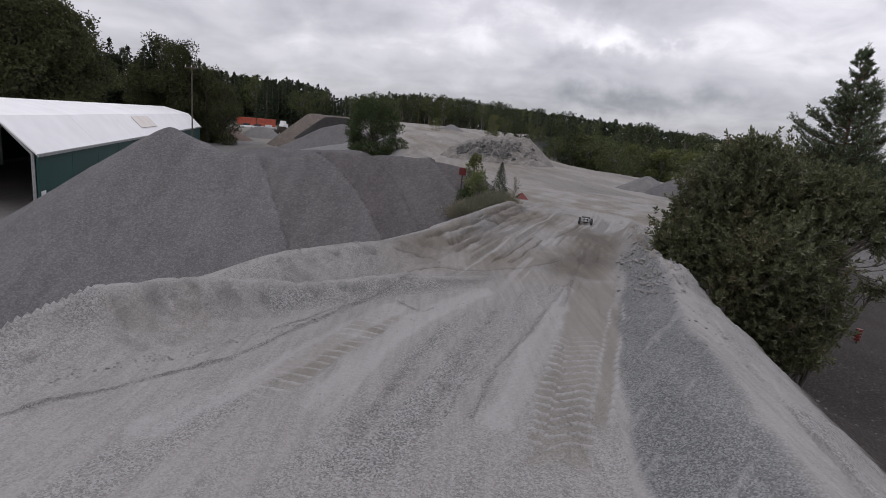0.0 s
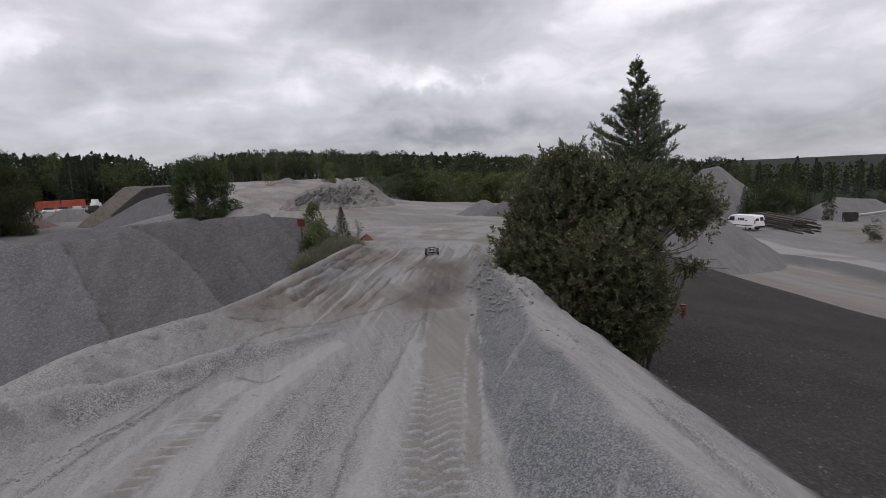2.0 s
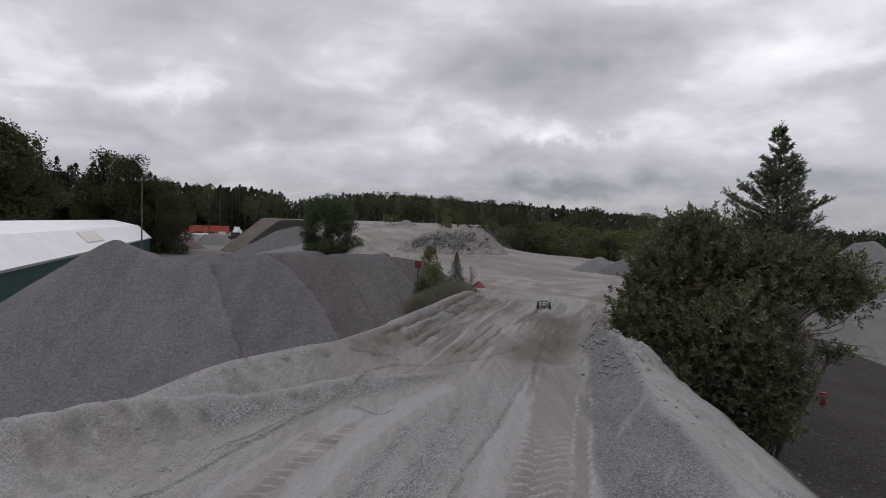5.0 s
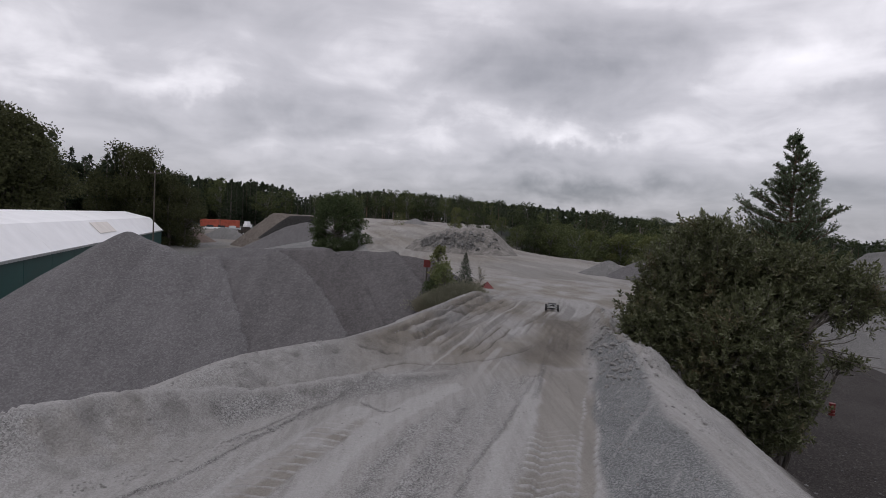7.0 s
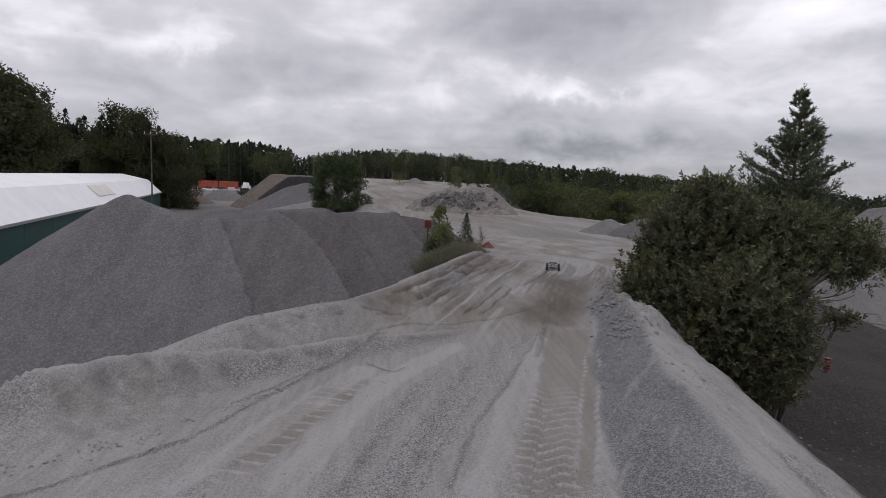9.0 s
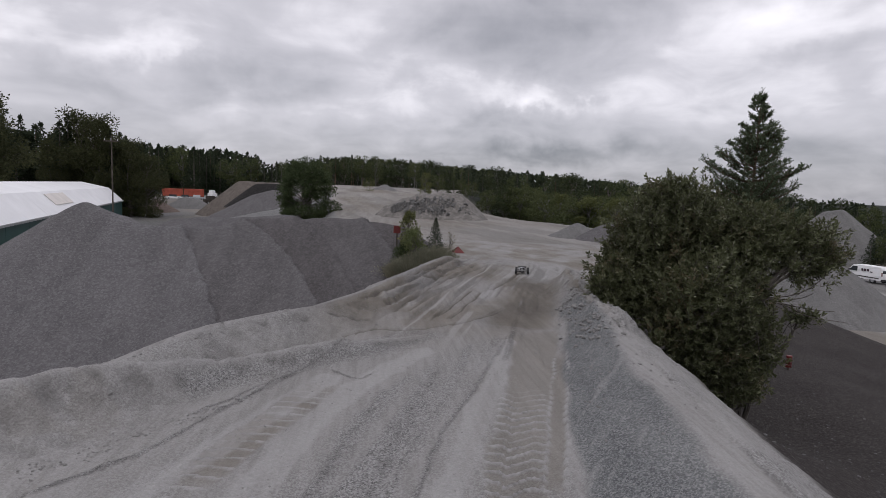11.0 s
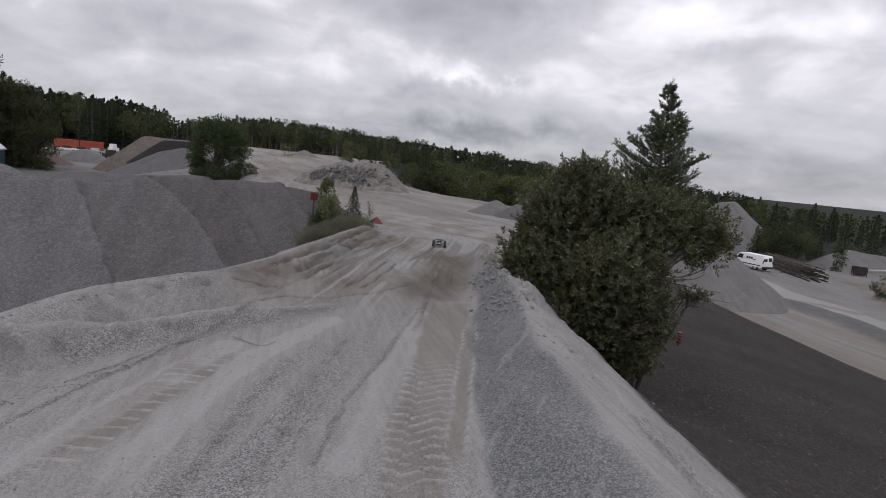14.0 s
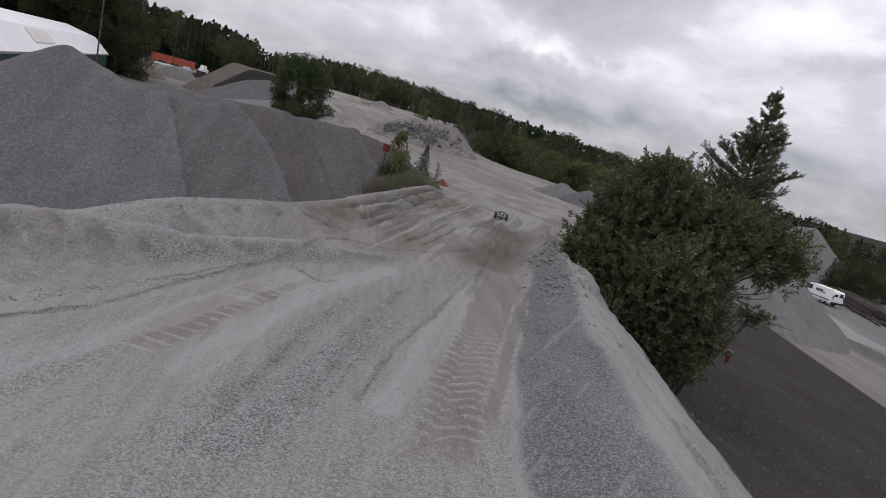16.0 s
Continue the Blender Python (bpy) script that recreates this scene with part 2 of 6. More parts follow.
CRUMBS = [
    # crumbs pushed up beside the wheels: line, half width, height
    ([(-2.6, 2.4), (-1.51, 3.57), (-1.38, 3.85), (-1.21, 4.25), (-1.07, 4.5), (-0.93, 4.88), (-0.68, 5.22), (-0.26, 5.99)], 0.022, 0.022),
    ([(-1.37, 4.22), (-1.07, 4.74), (-0.51, 5.52)], 0.014, 0.010),
    ([(-0.44, 5.25), (-0.31, 5.12), (-0.24, 5.02), (-0.14, 5.02), (-0.05, 5.13)], 0.012, 0.012),
    ([(0.22, 3.0), (0.44, 3.74), (0.87, 4.74), (1.22, 5.61), (1.6, 6.51)], 0.019, 0.005),
    ([(0.05, 3.0), (0.25, 3.7), (0.62, 4.6)], 0.016, 0.008),
    ([(1.36, 5.6), (1.7, 6.68), (2.1, 8.0)], 0.03, 0.02),
    ([(-0.47, 2.66), (-0.37, 3.09), (-0.23, 3.71), (0.08, 4.71)], 0.045, 0.012),
    ([(-0.08, 2.87), (0.04, 3.4), (0.23, 4.18), (0.6, 5.24)], 0.040, 0.012),
]


def mark(x, y, pts, width):
    """1 along a line, falling off to its sides."""
    return np.exp(-((line_distance(x, y, pts) / width) ** 2))


def band(x, y, pts, half, soft=0.05):
    """1 within half of a line, with a ragged, fairly crisp edge."""
    return 1 - sstep(half - soft, half + soft, line_distance(x, y, pts) + 0.05 * fbm(x * 4, y * 4, 91, 3))


def surface(x, y):
    """The finished ground: land() with ruts, tyre prints and clods, where it is brown, gritty or powdered, and shade
    painted into its recesses.
    """
    x, y = np.asarray(x, float), np.asarray(y, float)
    z, dark, coarse, green = land(x, y)
    d = np.hypot(x, y)
    close = 1 - sstep(18, 40, d)
    dl, dr = line_distance(x, y, LEFT_NEAR), line_distance(x, y, RIGHT_NEAR)
    dlow = line_distance(x, y, LOW_RIDGE)
    on = inside(x, y, PLATFORM)
    wr_ = np.interp(y, [2.9, 4.9, 6.5, 8.5], [1.0, 0.85, 0.6, 0.4])
    a = radians(19)
    u, v = x * math.cos(a) - y * math.sin(a), x * math.sin(a) + y * math.cos(a)
    wob = 0.08 * vnoise(v * 0.6, u * 0.3, 2)
    flat = np.clip(1 - coarse - (dr < 0.9), 0, 1)
    # shallow wheel ruts along the road
    z = z + close * on * flat * (0.016 * fbm((u + wob) * 3.0, v * 0.14, 3, 3) + 0.014 * fbm((u + wob) * 12, v * 0.35, 4, 3))
    far_bank = sstep(7.0, 9.0, y) * (1 - sstep(15, 18, y)) * np.clip(1 - dl / 2.2, 0, 1)
    z += on * far_bank * 0.012 * fbm(u * 7, v * 0.7, 6, 4)
    scar = on * far_bank * sstep(0.35, 0.5, vnoise(u * 13 + 0.4 * vnoise(v, u, 7), v * 0.55, 6))
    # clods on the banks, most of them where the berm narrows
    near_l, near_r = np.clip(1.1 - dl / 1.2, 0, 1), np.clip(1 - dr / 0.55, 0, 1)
    lumps = 0.075 * fbm(x * 3.0, y * 3.0, 11, 5) + 0.034 * np.abs(vnoise(x * 9, y * 9, 13)) - 0.05 * np.clip(vnoise(x * 3.4, y * 3.4, 12) - 0.4, 0, 1)
    lumps = lumps * (0.4 + 0.6 * sstep(4.4, 6.0, y))
    crest_calm = 0.55 + 0.45 * sstep(0.0, 0.25, dl)
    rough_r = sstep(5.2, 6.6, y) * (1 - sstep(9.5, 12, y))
    z += close * lumps * np.clip(near_l * crest_calm * on * (1 - 0.85 * sstep(7.5, 9.5, y)) + near_r * (0.12 + 2.4 * rough_r) + 1.0 * (~on) * (x > 0) * (1 - sstep(0.9, 1.2, dr)), 0, 2.4)
    z += close * 0.004 * fbm(x * 18, y * 18, 21, 2)
    z += 0.016 * coarse * fbm(u * 7 + v * 5, v * 0.9 - u, 15, 3)
    # broad heaves of the far ground
    z += (1 - close) * np.clip(d / 120, 0, 1) * 0.5 * fbm(x * 0.05, y * 0.05, 31, 5) * (d < 500)
    brown, grit, powder_lit = np.zeros_like(z), np.zeros_like(z), np.zeros_like(z)
    # the packed brown lane and the prints of a loader's tyre in it: thin raised zig-zags
    lane_in = inside(x, y, BROWN_LANE) * sstep(0.0, 0.06, line_distance(x, y, BROWN_LANE + BROWN_LANE[:1]) + 0.05 * fbm(x * 7, y * 7, 37, 3)) * sstep(2.4, 2.9, y + 0.25 * vnoise(x * 6, y * 3, 35))
    brown = np.maximum(brown, 0.46 * lane_in)
    z -= 0.012 * lane_in
    for (ax, ay), (bx, by), half, pitch, high, shape, clear in (
        ((0.74, 2.75), (1.35, 4.85), 0.20, 0.125, 0.017, (0.0, 0.030, -0.022, 0.095), 1.0),
        ((-1.15, 3.1), (-0.42, 4.98), 0.15, 0.125, 0.010, (0.0, 0.03, 0.05, 0.09), 0.85),
    ):
        ln = math.hypot(bx - ax, by - ay)
        tx, ty = (bx - ax) / ln, (by - ay) / ln
        s, t = (x - ax) * ty - (y - ay) * tx, (x - ax) * tx + (y - ay) * ty
        lane = (1 - sstep(half * 0.93, half * 1.12, np.abs(s + 0.02 * vnoise(t * 4, s, 38)))) * sstep(-0.2, 0.2, t) * (1 - sstep(ln - 0.5, ln, t))
        g = np.interp(s + half, [0, 0.092, 0.136, 0.307], shape)
        wave = np.cos(2 * math.pi * (t - g + 0.012 * vnoise(x * 9, y * 9, 40)) / pitch)
        worn = np.clip(1.0 + 0.9 * vnoise(x * 3.2, y * 3.2, 41), 0, 1) * clear
        lug = sstep(0.74, 0.94, wave) * worn
        z += lane * high * lug
        if clear < 1:
            brown = np.maximum(brown, lane * np.clip(0.4 + 0.6 * vnoise(t * 5, s * 4, 42), 0.1, 0.6))
        # lug tops go pale to paint the light they catch
        brown = brown * (1 - lane * lug)
        powder_lit = np.maximum(powder_lit, 0.95 * lane * lug)
    # a narrow tyre beside it, dashed along both edges
    (ax, ay), (bx, by) = (1.02, 2.9), (2.08, 5.92)
    ln = math.hypot(bx - ax, by - ay)
    tx, ty = (bx - ax) / ln, (by - ay) / ln
    s, t = (x - ax) * ty - (y - ay) * tx, (x - ax) * tx + (y - ay) * ty
    run = sstep(0, 0.3, t) * (1 - sstep(ln - 0.5, ln, t))
    dash = np.exp(-(((np.abs(s + 0.012 * vnoise(t * 5, s, 39)) - 0.065) / 0.017) ** 2)) * sstep(-1.0, 0.0, np.cos(2 * math.pi * (t + 0.3 * s) / 0.13)) * run * np.clip(0.8 + 0.7 * vnoise(t * 2.5, s * 3, 36), 0, 1)
    z += 0.016 * dash - 0.012 * run * (np.abs(s) < 0.06)
    brown = np.maximum(brown, 0.5 * run * (np.abs(s) < 0.06))
    powder_lit = np.maximum(powder_lit, 0.7 * dash)
    brown = brown * (1 - dash)
    for pts, w, h in CRUMBS:
        m_ = mark(x, y, pts, w) if w > 0.018 else mark(x, y, pts, 0.022) * 0.7
        wide = mark(x + 0.02 * vnoise(x * 6, y * 6, 42), y, pts, w * 0.9)
        z += h * m_ * np.clip(0.6 + 1.1 * vnoise(x * 14, y * 14, 43), 0, 1.4)
        grit = np.maximum(grit, wide)
        dark = np.maximum(dark, (18 * h) * wide * np.clip(0.6 + 0.9 * vnoise(x * 10, y * 10, 44), 0, 1))
    for pts, w, h in GROOVES:
        q = line_distance(x + 0.03 * vnoise(x * 2.2, y * 2.2, 46) + 0.012 * vnoise(x * 9, y * 9, 45), y, pts) / w
        some = np.clip(0.85 + 0.45 * fbm(x * 1.4, y * 1.4, 47, 3), 0, 1)
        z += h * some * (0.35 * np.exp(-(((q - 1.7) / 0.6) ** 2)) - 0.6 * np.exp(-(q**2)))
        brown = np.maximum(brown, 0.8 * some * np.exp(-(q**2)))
        # the groove bottoms get their shade as dark colour
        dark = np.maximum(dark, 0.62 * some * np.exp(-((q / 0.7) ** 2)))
    # grit between the wheel lanes, in lines along the road; powder where wheels have ground it
    strewn = inside(x, y, STREWN) * sstep(0.0, 0.14, line_distance(x, y, STREWN + STREWN[:1]) + 0.07 * fbm(x * 5, y * 5, 53, 3))
    lines = np.clip(0.58 + 0.7 * vnoise((u + wob) * 6.0, v * 0.3, 48) + 0.5 * vnoise((u + wob) * 17.0, v * 0.5, 93), 0.15, 1)
    corner = (1 - sstep(2.6, 4.2, d + 0.5 * vnoise(x, y, 50))) * 0.6
    grit = np.clip(np.maximum(grit, np.maximum(strewn, corner) * lines), 0, 1) * on * (dr > wr_)
    # thin slips of dust lying slantwise over the berm
    e1, e2 = x * 0.78 - y * 0.62, x * 0.62 + y * 0.78
    slip = coarse * np.clip(2.5 * vnoise(e1 * 30 + 1.5 * vnoise(x * 2, y * 2, 55), e2 * 2.2, 56) - 1.0, 0, 1)
    z += 0.022 * slip
    powder_lit = np.maximum(powder_lit, 0.26 * slip)
    # weathered grit on the two banks' faces, laid darker to paint their shaded sides
    blotch = np.clip(0.45 + 1.1 * fbm(x * 2.2, y * 2.2, 46, 4), 0, 1)
    fans = np.clip(0.5 + 0.9 * vnoise(u * 2.2 + v * 3.5, v * 0.8 - u * 0.8, 45), 0, 1)
    face = np.exp(-(((dl - 0.36) / 0.26) ** 2)) * (y < 16) * on
    low_face = np.exp(-(((dlow - 0.15) / 0.12) ** 2)) * (dl > dlow + 0.40) * (y < 7.0) * on
    grit = np.clip(np.maximum(grit, np.maximum((0.35 + 0.65 * blotch) * np.clip(1.1 - dl / 0.75, 0, 1) * on * (y < 16) * (0.6 + 0.4 * fans), low_face * (0.7 + 0.3 * blotch))), 0, 1)
    coarse = np.clip(coarse + 0.18 * low_face * (0.4 + 0.6 * blotch) + 0.12 * face * blotch**2, 0, 1)
    outer = (~on) * (x > 0) * (y < 16) * (1 - sstep(0.8, 1.1, dr + 0.1 * vnoise(x * 3, y * 3, 59)))
    grit = np.maximum(grit, 0.75 * outer * blotch)
    foot_soil = (~on) * (x > 0) * (y < 16) * np.exp(-(((dr - 0.78) / 0.14) ** 2)) * np.clip(0.4 + vnoise(x * 4, y * 4, 60), 0, 1)
    soil = on * near_l * sstep(0.68, 0.76, 0.5 + 0.5 * fbm(x * 2.6, y * 4.0, 57, 3)) * (dl > 0.1)
    # broken lips along the bank's crest, where darker soil shows
    for pts in ([(-1.52, 5.85), (-1.25, 6.1)], [(-1.1, 6.25), (-0.8, 6.55)], [(-0.55, 6.85), (-0.15, 7.2)], [(-1.45, 4.85), (-1.25, 5.0)], [(0.1, 8.2), (0.45, 9.2)]):
        lip = mark(x + 0.06 * vnoise(x * 7, y * 7, 94), y, pts, 0.05) * np.clip(0.6 + vnoise(x * 9, y * 9, 95), 0, 1)
        z -= 0.03 * lip
        dark = np.maximum(dark, 0.5 * lip)
    brown = np.maximum(brown, 0.22 * soil)
    # pale lines along both crests paint the light on their tops
    powder_lit = np.maximum(powder_lit, 0.28 * np.exp(-((dlow / 0.04) ** 2)) * (y < 7.5) + 0.2 * np.exp(-((dl / 0.06) ** 2)) * on)
    z += 0.003 * grit * vnoise(x * 30, y * 30, 49)
    for pts, w in (([(0.42, 3.0), (0.78, 4.1), (1.12, 5.0), (1.55, 6.3)], 0.10), ([(-1.6, 2.6), (-1.1, 3.6), (-0.75, 4.4), (-0.45, 5.0)], 0.12), ([(-0.75, 3.0), (-0.55, 3.9), (-0.2, 4.8), (0.5, 5.9)], 0.12)):
        powder_lit = np.maximum(powder_lit, 0.5 * band(x, y, pts, w, 0.03) * np.clip(0.8 + 0.6 * vnoise(u * 9, v * 0.8, 92), 0, 1))
    far_brown = sstep(5.6, 8.0, y) * (1 - sstep(20, 36, y)) * sstep(-0.55, 0.25, fbm(x * 0.7, y * 0.45, 52, 4) + 0.35 * vnoise(u * 3, v * 0.3, 54)) * 0.8
    burn = band(x, y, [(2.0, 7.4), (2.7, 9.4), (3.2, 11.0)], 0.45, 0.2) * 0.8
    patch = band(x, y, [(0.6, 7.3), (1.7, 8.4)], 0.35, 0.15) * 0.6
    worn_dark = on * band(x, y, [(1.75, 7.4), (2.35, 8.4), (2.75, 9.8), (3.3, 11.6)], 0.45, 0.25) * np.clip(0.55 + 0.9 * fbm(u * 2.5, v * 0.7, 101, 4), 0, 1)
    dark = np.maximum(dark, 0.42 * worn_dark)
    # small gullies down the face of the outer bank, with shade painted into them
    s_ = x * 0.42 + y * 0.91
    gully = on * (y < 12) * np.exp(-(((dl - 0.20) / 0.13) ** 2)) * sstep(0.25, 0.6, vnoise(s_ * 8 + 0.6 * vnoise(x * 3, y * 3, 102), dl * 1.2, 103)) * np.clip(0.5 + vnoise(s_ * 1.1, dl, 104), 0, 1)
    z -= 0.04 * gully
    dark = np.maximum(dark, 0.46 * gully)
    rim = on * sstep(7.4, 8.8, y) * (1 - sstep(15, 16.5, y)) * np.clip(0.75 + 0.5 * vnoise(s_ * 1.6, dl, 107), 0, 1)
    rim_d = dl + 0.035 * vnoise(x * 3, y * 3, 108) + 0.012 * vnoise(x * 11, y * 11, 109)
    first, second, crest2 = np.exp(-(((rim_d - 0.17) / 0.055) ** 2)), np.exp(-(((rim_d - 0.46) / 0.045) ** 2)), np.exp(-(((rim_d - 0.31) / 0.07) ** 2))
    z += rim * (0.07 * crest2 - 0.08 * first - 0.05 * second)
    # painted shade in the two troughs of the rim
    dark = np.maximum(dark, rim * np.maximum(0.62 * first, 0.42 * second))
    # slumps and nicks, coloured dark where they sink to imitate shade
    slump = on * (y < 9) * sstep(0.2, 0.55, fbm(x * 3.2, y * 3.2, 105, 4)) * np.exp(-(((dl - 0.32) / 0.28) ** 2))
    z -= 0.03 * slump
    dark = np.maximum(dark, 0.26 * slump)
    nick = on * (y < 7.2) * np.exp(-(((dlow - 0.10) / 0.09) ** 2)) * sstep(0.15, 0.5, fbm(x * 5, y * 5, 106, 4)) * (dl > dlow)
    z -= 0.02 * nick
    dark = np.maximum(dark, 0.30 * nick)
    brown = np.clip(np.maximum(on * np.maximum.reduce([brown, far_brown, burn, patch]), foot_soil), 0, 0.85)
    # fine wheel lines over the brown stretch of the road, the cuts painted with shade
    stretch = on * sstep(5.8, 7.5, y) * (1 - sstep(13, 17, y)) * (dr > 0.5)
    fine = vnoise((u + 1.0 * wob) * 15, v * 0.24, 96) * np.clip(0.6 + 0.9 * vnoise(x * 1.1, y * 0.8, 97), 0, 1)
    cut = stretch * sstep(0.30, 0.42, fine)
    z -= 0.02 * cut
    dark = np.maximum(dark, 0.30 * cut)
    powder_lit = np.maximum(powder_lit, 0.5 * stretch * sstep(0.30, 0.5, -fine))
    # dark blotches stand in for the shadows between the berm's clods
    clod_shade = near_r * rough_r * np.clip(1.8 * vnoise(x * 4.5, y * 4.5, 58) - 0.3, 0, 1)
    dark = np.maximum(dark, np.maximum(0.6 * clod_shade, 0.5 * scar))
    # worn lanes and spilt gravel on the yards and the far road
    lanes = sstep(-0.3, 0.6, fbm(x * 0.12 + y * 0.03, y * 0.08 - x * 0.03, 61, 4))
    yard = (~on) & (x > 0) & (z < -5.3)
    lanes = np.where(yard & (y < 60), 0.3 * lanes, lanes)
    brown = np.where((~on) | (d > 28), np.maximum(brown, (0.42 + 0.43 * lanes) * sstep(18, 28, d)), brown)
    hill = on * sstep(22, 30, d)
    powder_lit = np.maximum(powder_lit, hill * 0.25 * sstep(0.05, 0.35, fbm((x + 0.12 * y) * 0.35, y * 0.06, 69, 4)))
    dark = np.maximum(dark, hill * 0.22 * sstep(0.12, 0.30, fbm((x + 0.2 * y) * 0.5, y * 0.10, 70, 4)))
    for pts in ([(5.5, 19), (4.5, 23), (1, 27), (-2, 33), (-3.0, 42), (-1.5, 52), (-4, 66)], [(9, 22), (8, 26), (3, 31), (0.5, 38), (0.8, 47), (-1.5, 60)], [(6.5, 17.5), (9.5, 21.0), (11, 26), (10, 34), (7, 41)]):
        q = np.abs(line_distance(x, y, pts) - 0.9)
        track = 0.6 * np.exp(-((q / 0.3) ** 2)) * (0.6 + 0.4 * vnoise(x * 0.5, y * 0.5, 71)) * on
        brown = np.maximum(brown, 0.6 * track)
        powder_lit = np.maximum(powder_lit * (1 - track), 0.22 * np.exp(-(((q - 0.55) / 0.25) ** 2)) * on * (d > 17))
    damp = (~on) * sstep(24, 34, d) * (1 - green)
    dark = np.maximum(dark, damp * np.where(x < 0, 0.42 * sstep(-0.4, 0.4, fbm(x * 0.05, y * 0.04, 67, 4)), 0.5 * sstep(-0.1, 0.35, fbm(x * 0.06 - y * 0.03, y * 0.10 + x * 0.06, 68, 4))))
    coarse = np.clip(coarse + (~on) * (x < 0) * sstep(20, 30, d) * (1 - green) * 0.8 * sstep(-0.5, 0.3, fbm(x * 0.06, y * 0.05, 63, 4)), 0, 1)
    # the lower yard: a tan haul road, a grey berm, a pale lane and an overgrown edge of brown soil
    near_yard = yard * (y < 62) * (1 - green)
    ragged = 0.5 * fbm(x * 0.5, y * 0.5, 72, 4)
    soil_edge = near_yard * inside(x, y, YARD_SOIL) * sstep(0.0, 1.2, line_distance(x, y, YARD_SOIL + YARD_SOIL[:1]) + 2 * ragged)
    haul = near_yard * (1 - sstep(3.2, 4.2, line_distance(x, y, YARD_ROAD) + ragged))
    pale = near_yard * (1 - sstep(1.5, 2.2, line_distance(x, y, YARD_LANE) + ragged))
    to_berm = line_distance(x, y, YARD_BERM) + 0.6 * ragged
    berm_ = near_yard * (1 - sstep(0.9, 1.5, to_berm))
    z = z + near_yard * 0.55 * np.exp(-((to_berm / 0.9) ** 2)) + 0.25 * soil_edge * (0.6 + fbm(x * 0.6, y * 0.6, 76, 4))
    tracks = np.clip(0.5 + 1.2 * vnoise(line_distance(x, y, YARD_ROAD) * 2.2, y * 0.06, 77), 0, 1)
    rest = near_yard * (1 - np.maximum.reduce([haul, pale, berm_, soil_edge]))
    coarse = np.where(near_yard > 0, np.clip(0.65 * rest * (0.8 + 0.8 * ragged) + 0.85 * berm_ + 0.35 * haul * (1 - sstep(0.5, 1.3, line_distance(x, y, YARD_ROAD) + 0.6 * ragged)), 0, 1), coarse)
    brown = np.where(near_yard > 0, np.clip(haul * (0.40 + 0.30 * tracks) + 0.40 * rest * (0.5 + 0.5 * tracks) + 0.8 * soil_edge, 0, 0.85), brown)
    brown = np.maximum(brown, near_yard * 0.85 * (1 - sstep(0.3, 0.8, line_distance(x, y, [(41.0, 35.2), (42.0, 32.0)]) + ragged)))
    powder_lit = np.where(near_yard > 0, np.clip(0.35 * pale * (0.7 + ragged) + 0.16 * haul * (1 - tracks), 0, 1), powder_lit)
    dark = np.where(near_yard > 0, np.clip(0.30 * berm_ + 0.35 * soil_edge * sstep(-0.2, 0.4, fbm(x * 0.5, y * 0.5, 78, 4)) + 0.22 * rest * sstep(0.1, 0.4, fbm(x * 0.25, y * 0.12, 79, 4)), 0, 1), dark)
    far_yard = yard * (y >= 62) * (1 - green)
    coarse = np.maximum(coarse, far_yard * (0.4 + 0.35 * fbm(x * 0.2, y * 0.2, 72, 4)))
    return z, dark, np.clip(coarse, 0, 1), green, brown, grit, powder_lit



def ground_z(x, y):
    return float(surface(np.array([x]), np.array([y]))[0][0])


def tree_z(x, y):
    return float(land(np.array([x]), np.array([y]))[0][0])


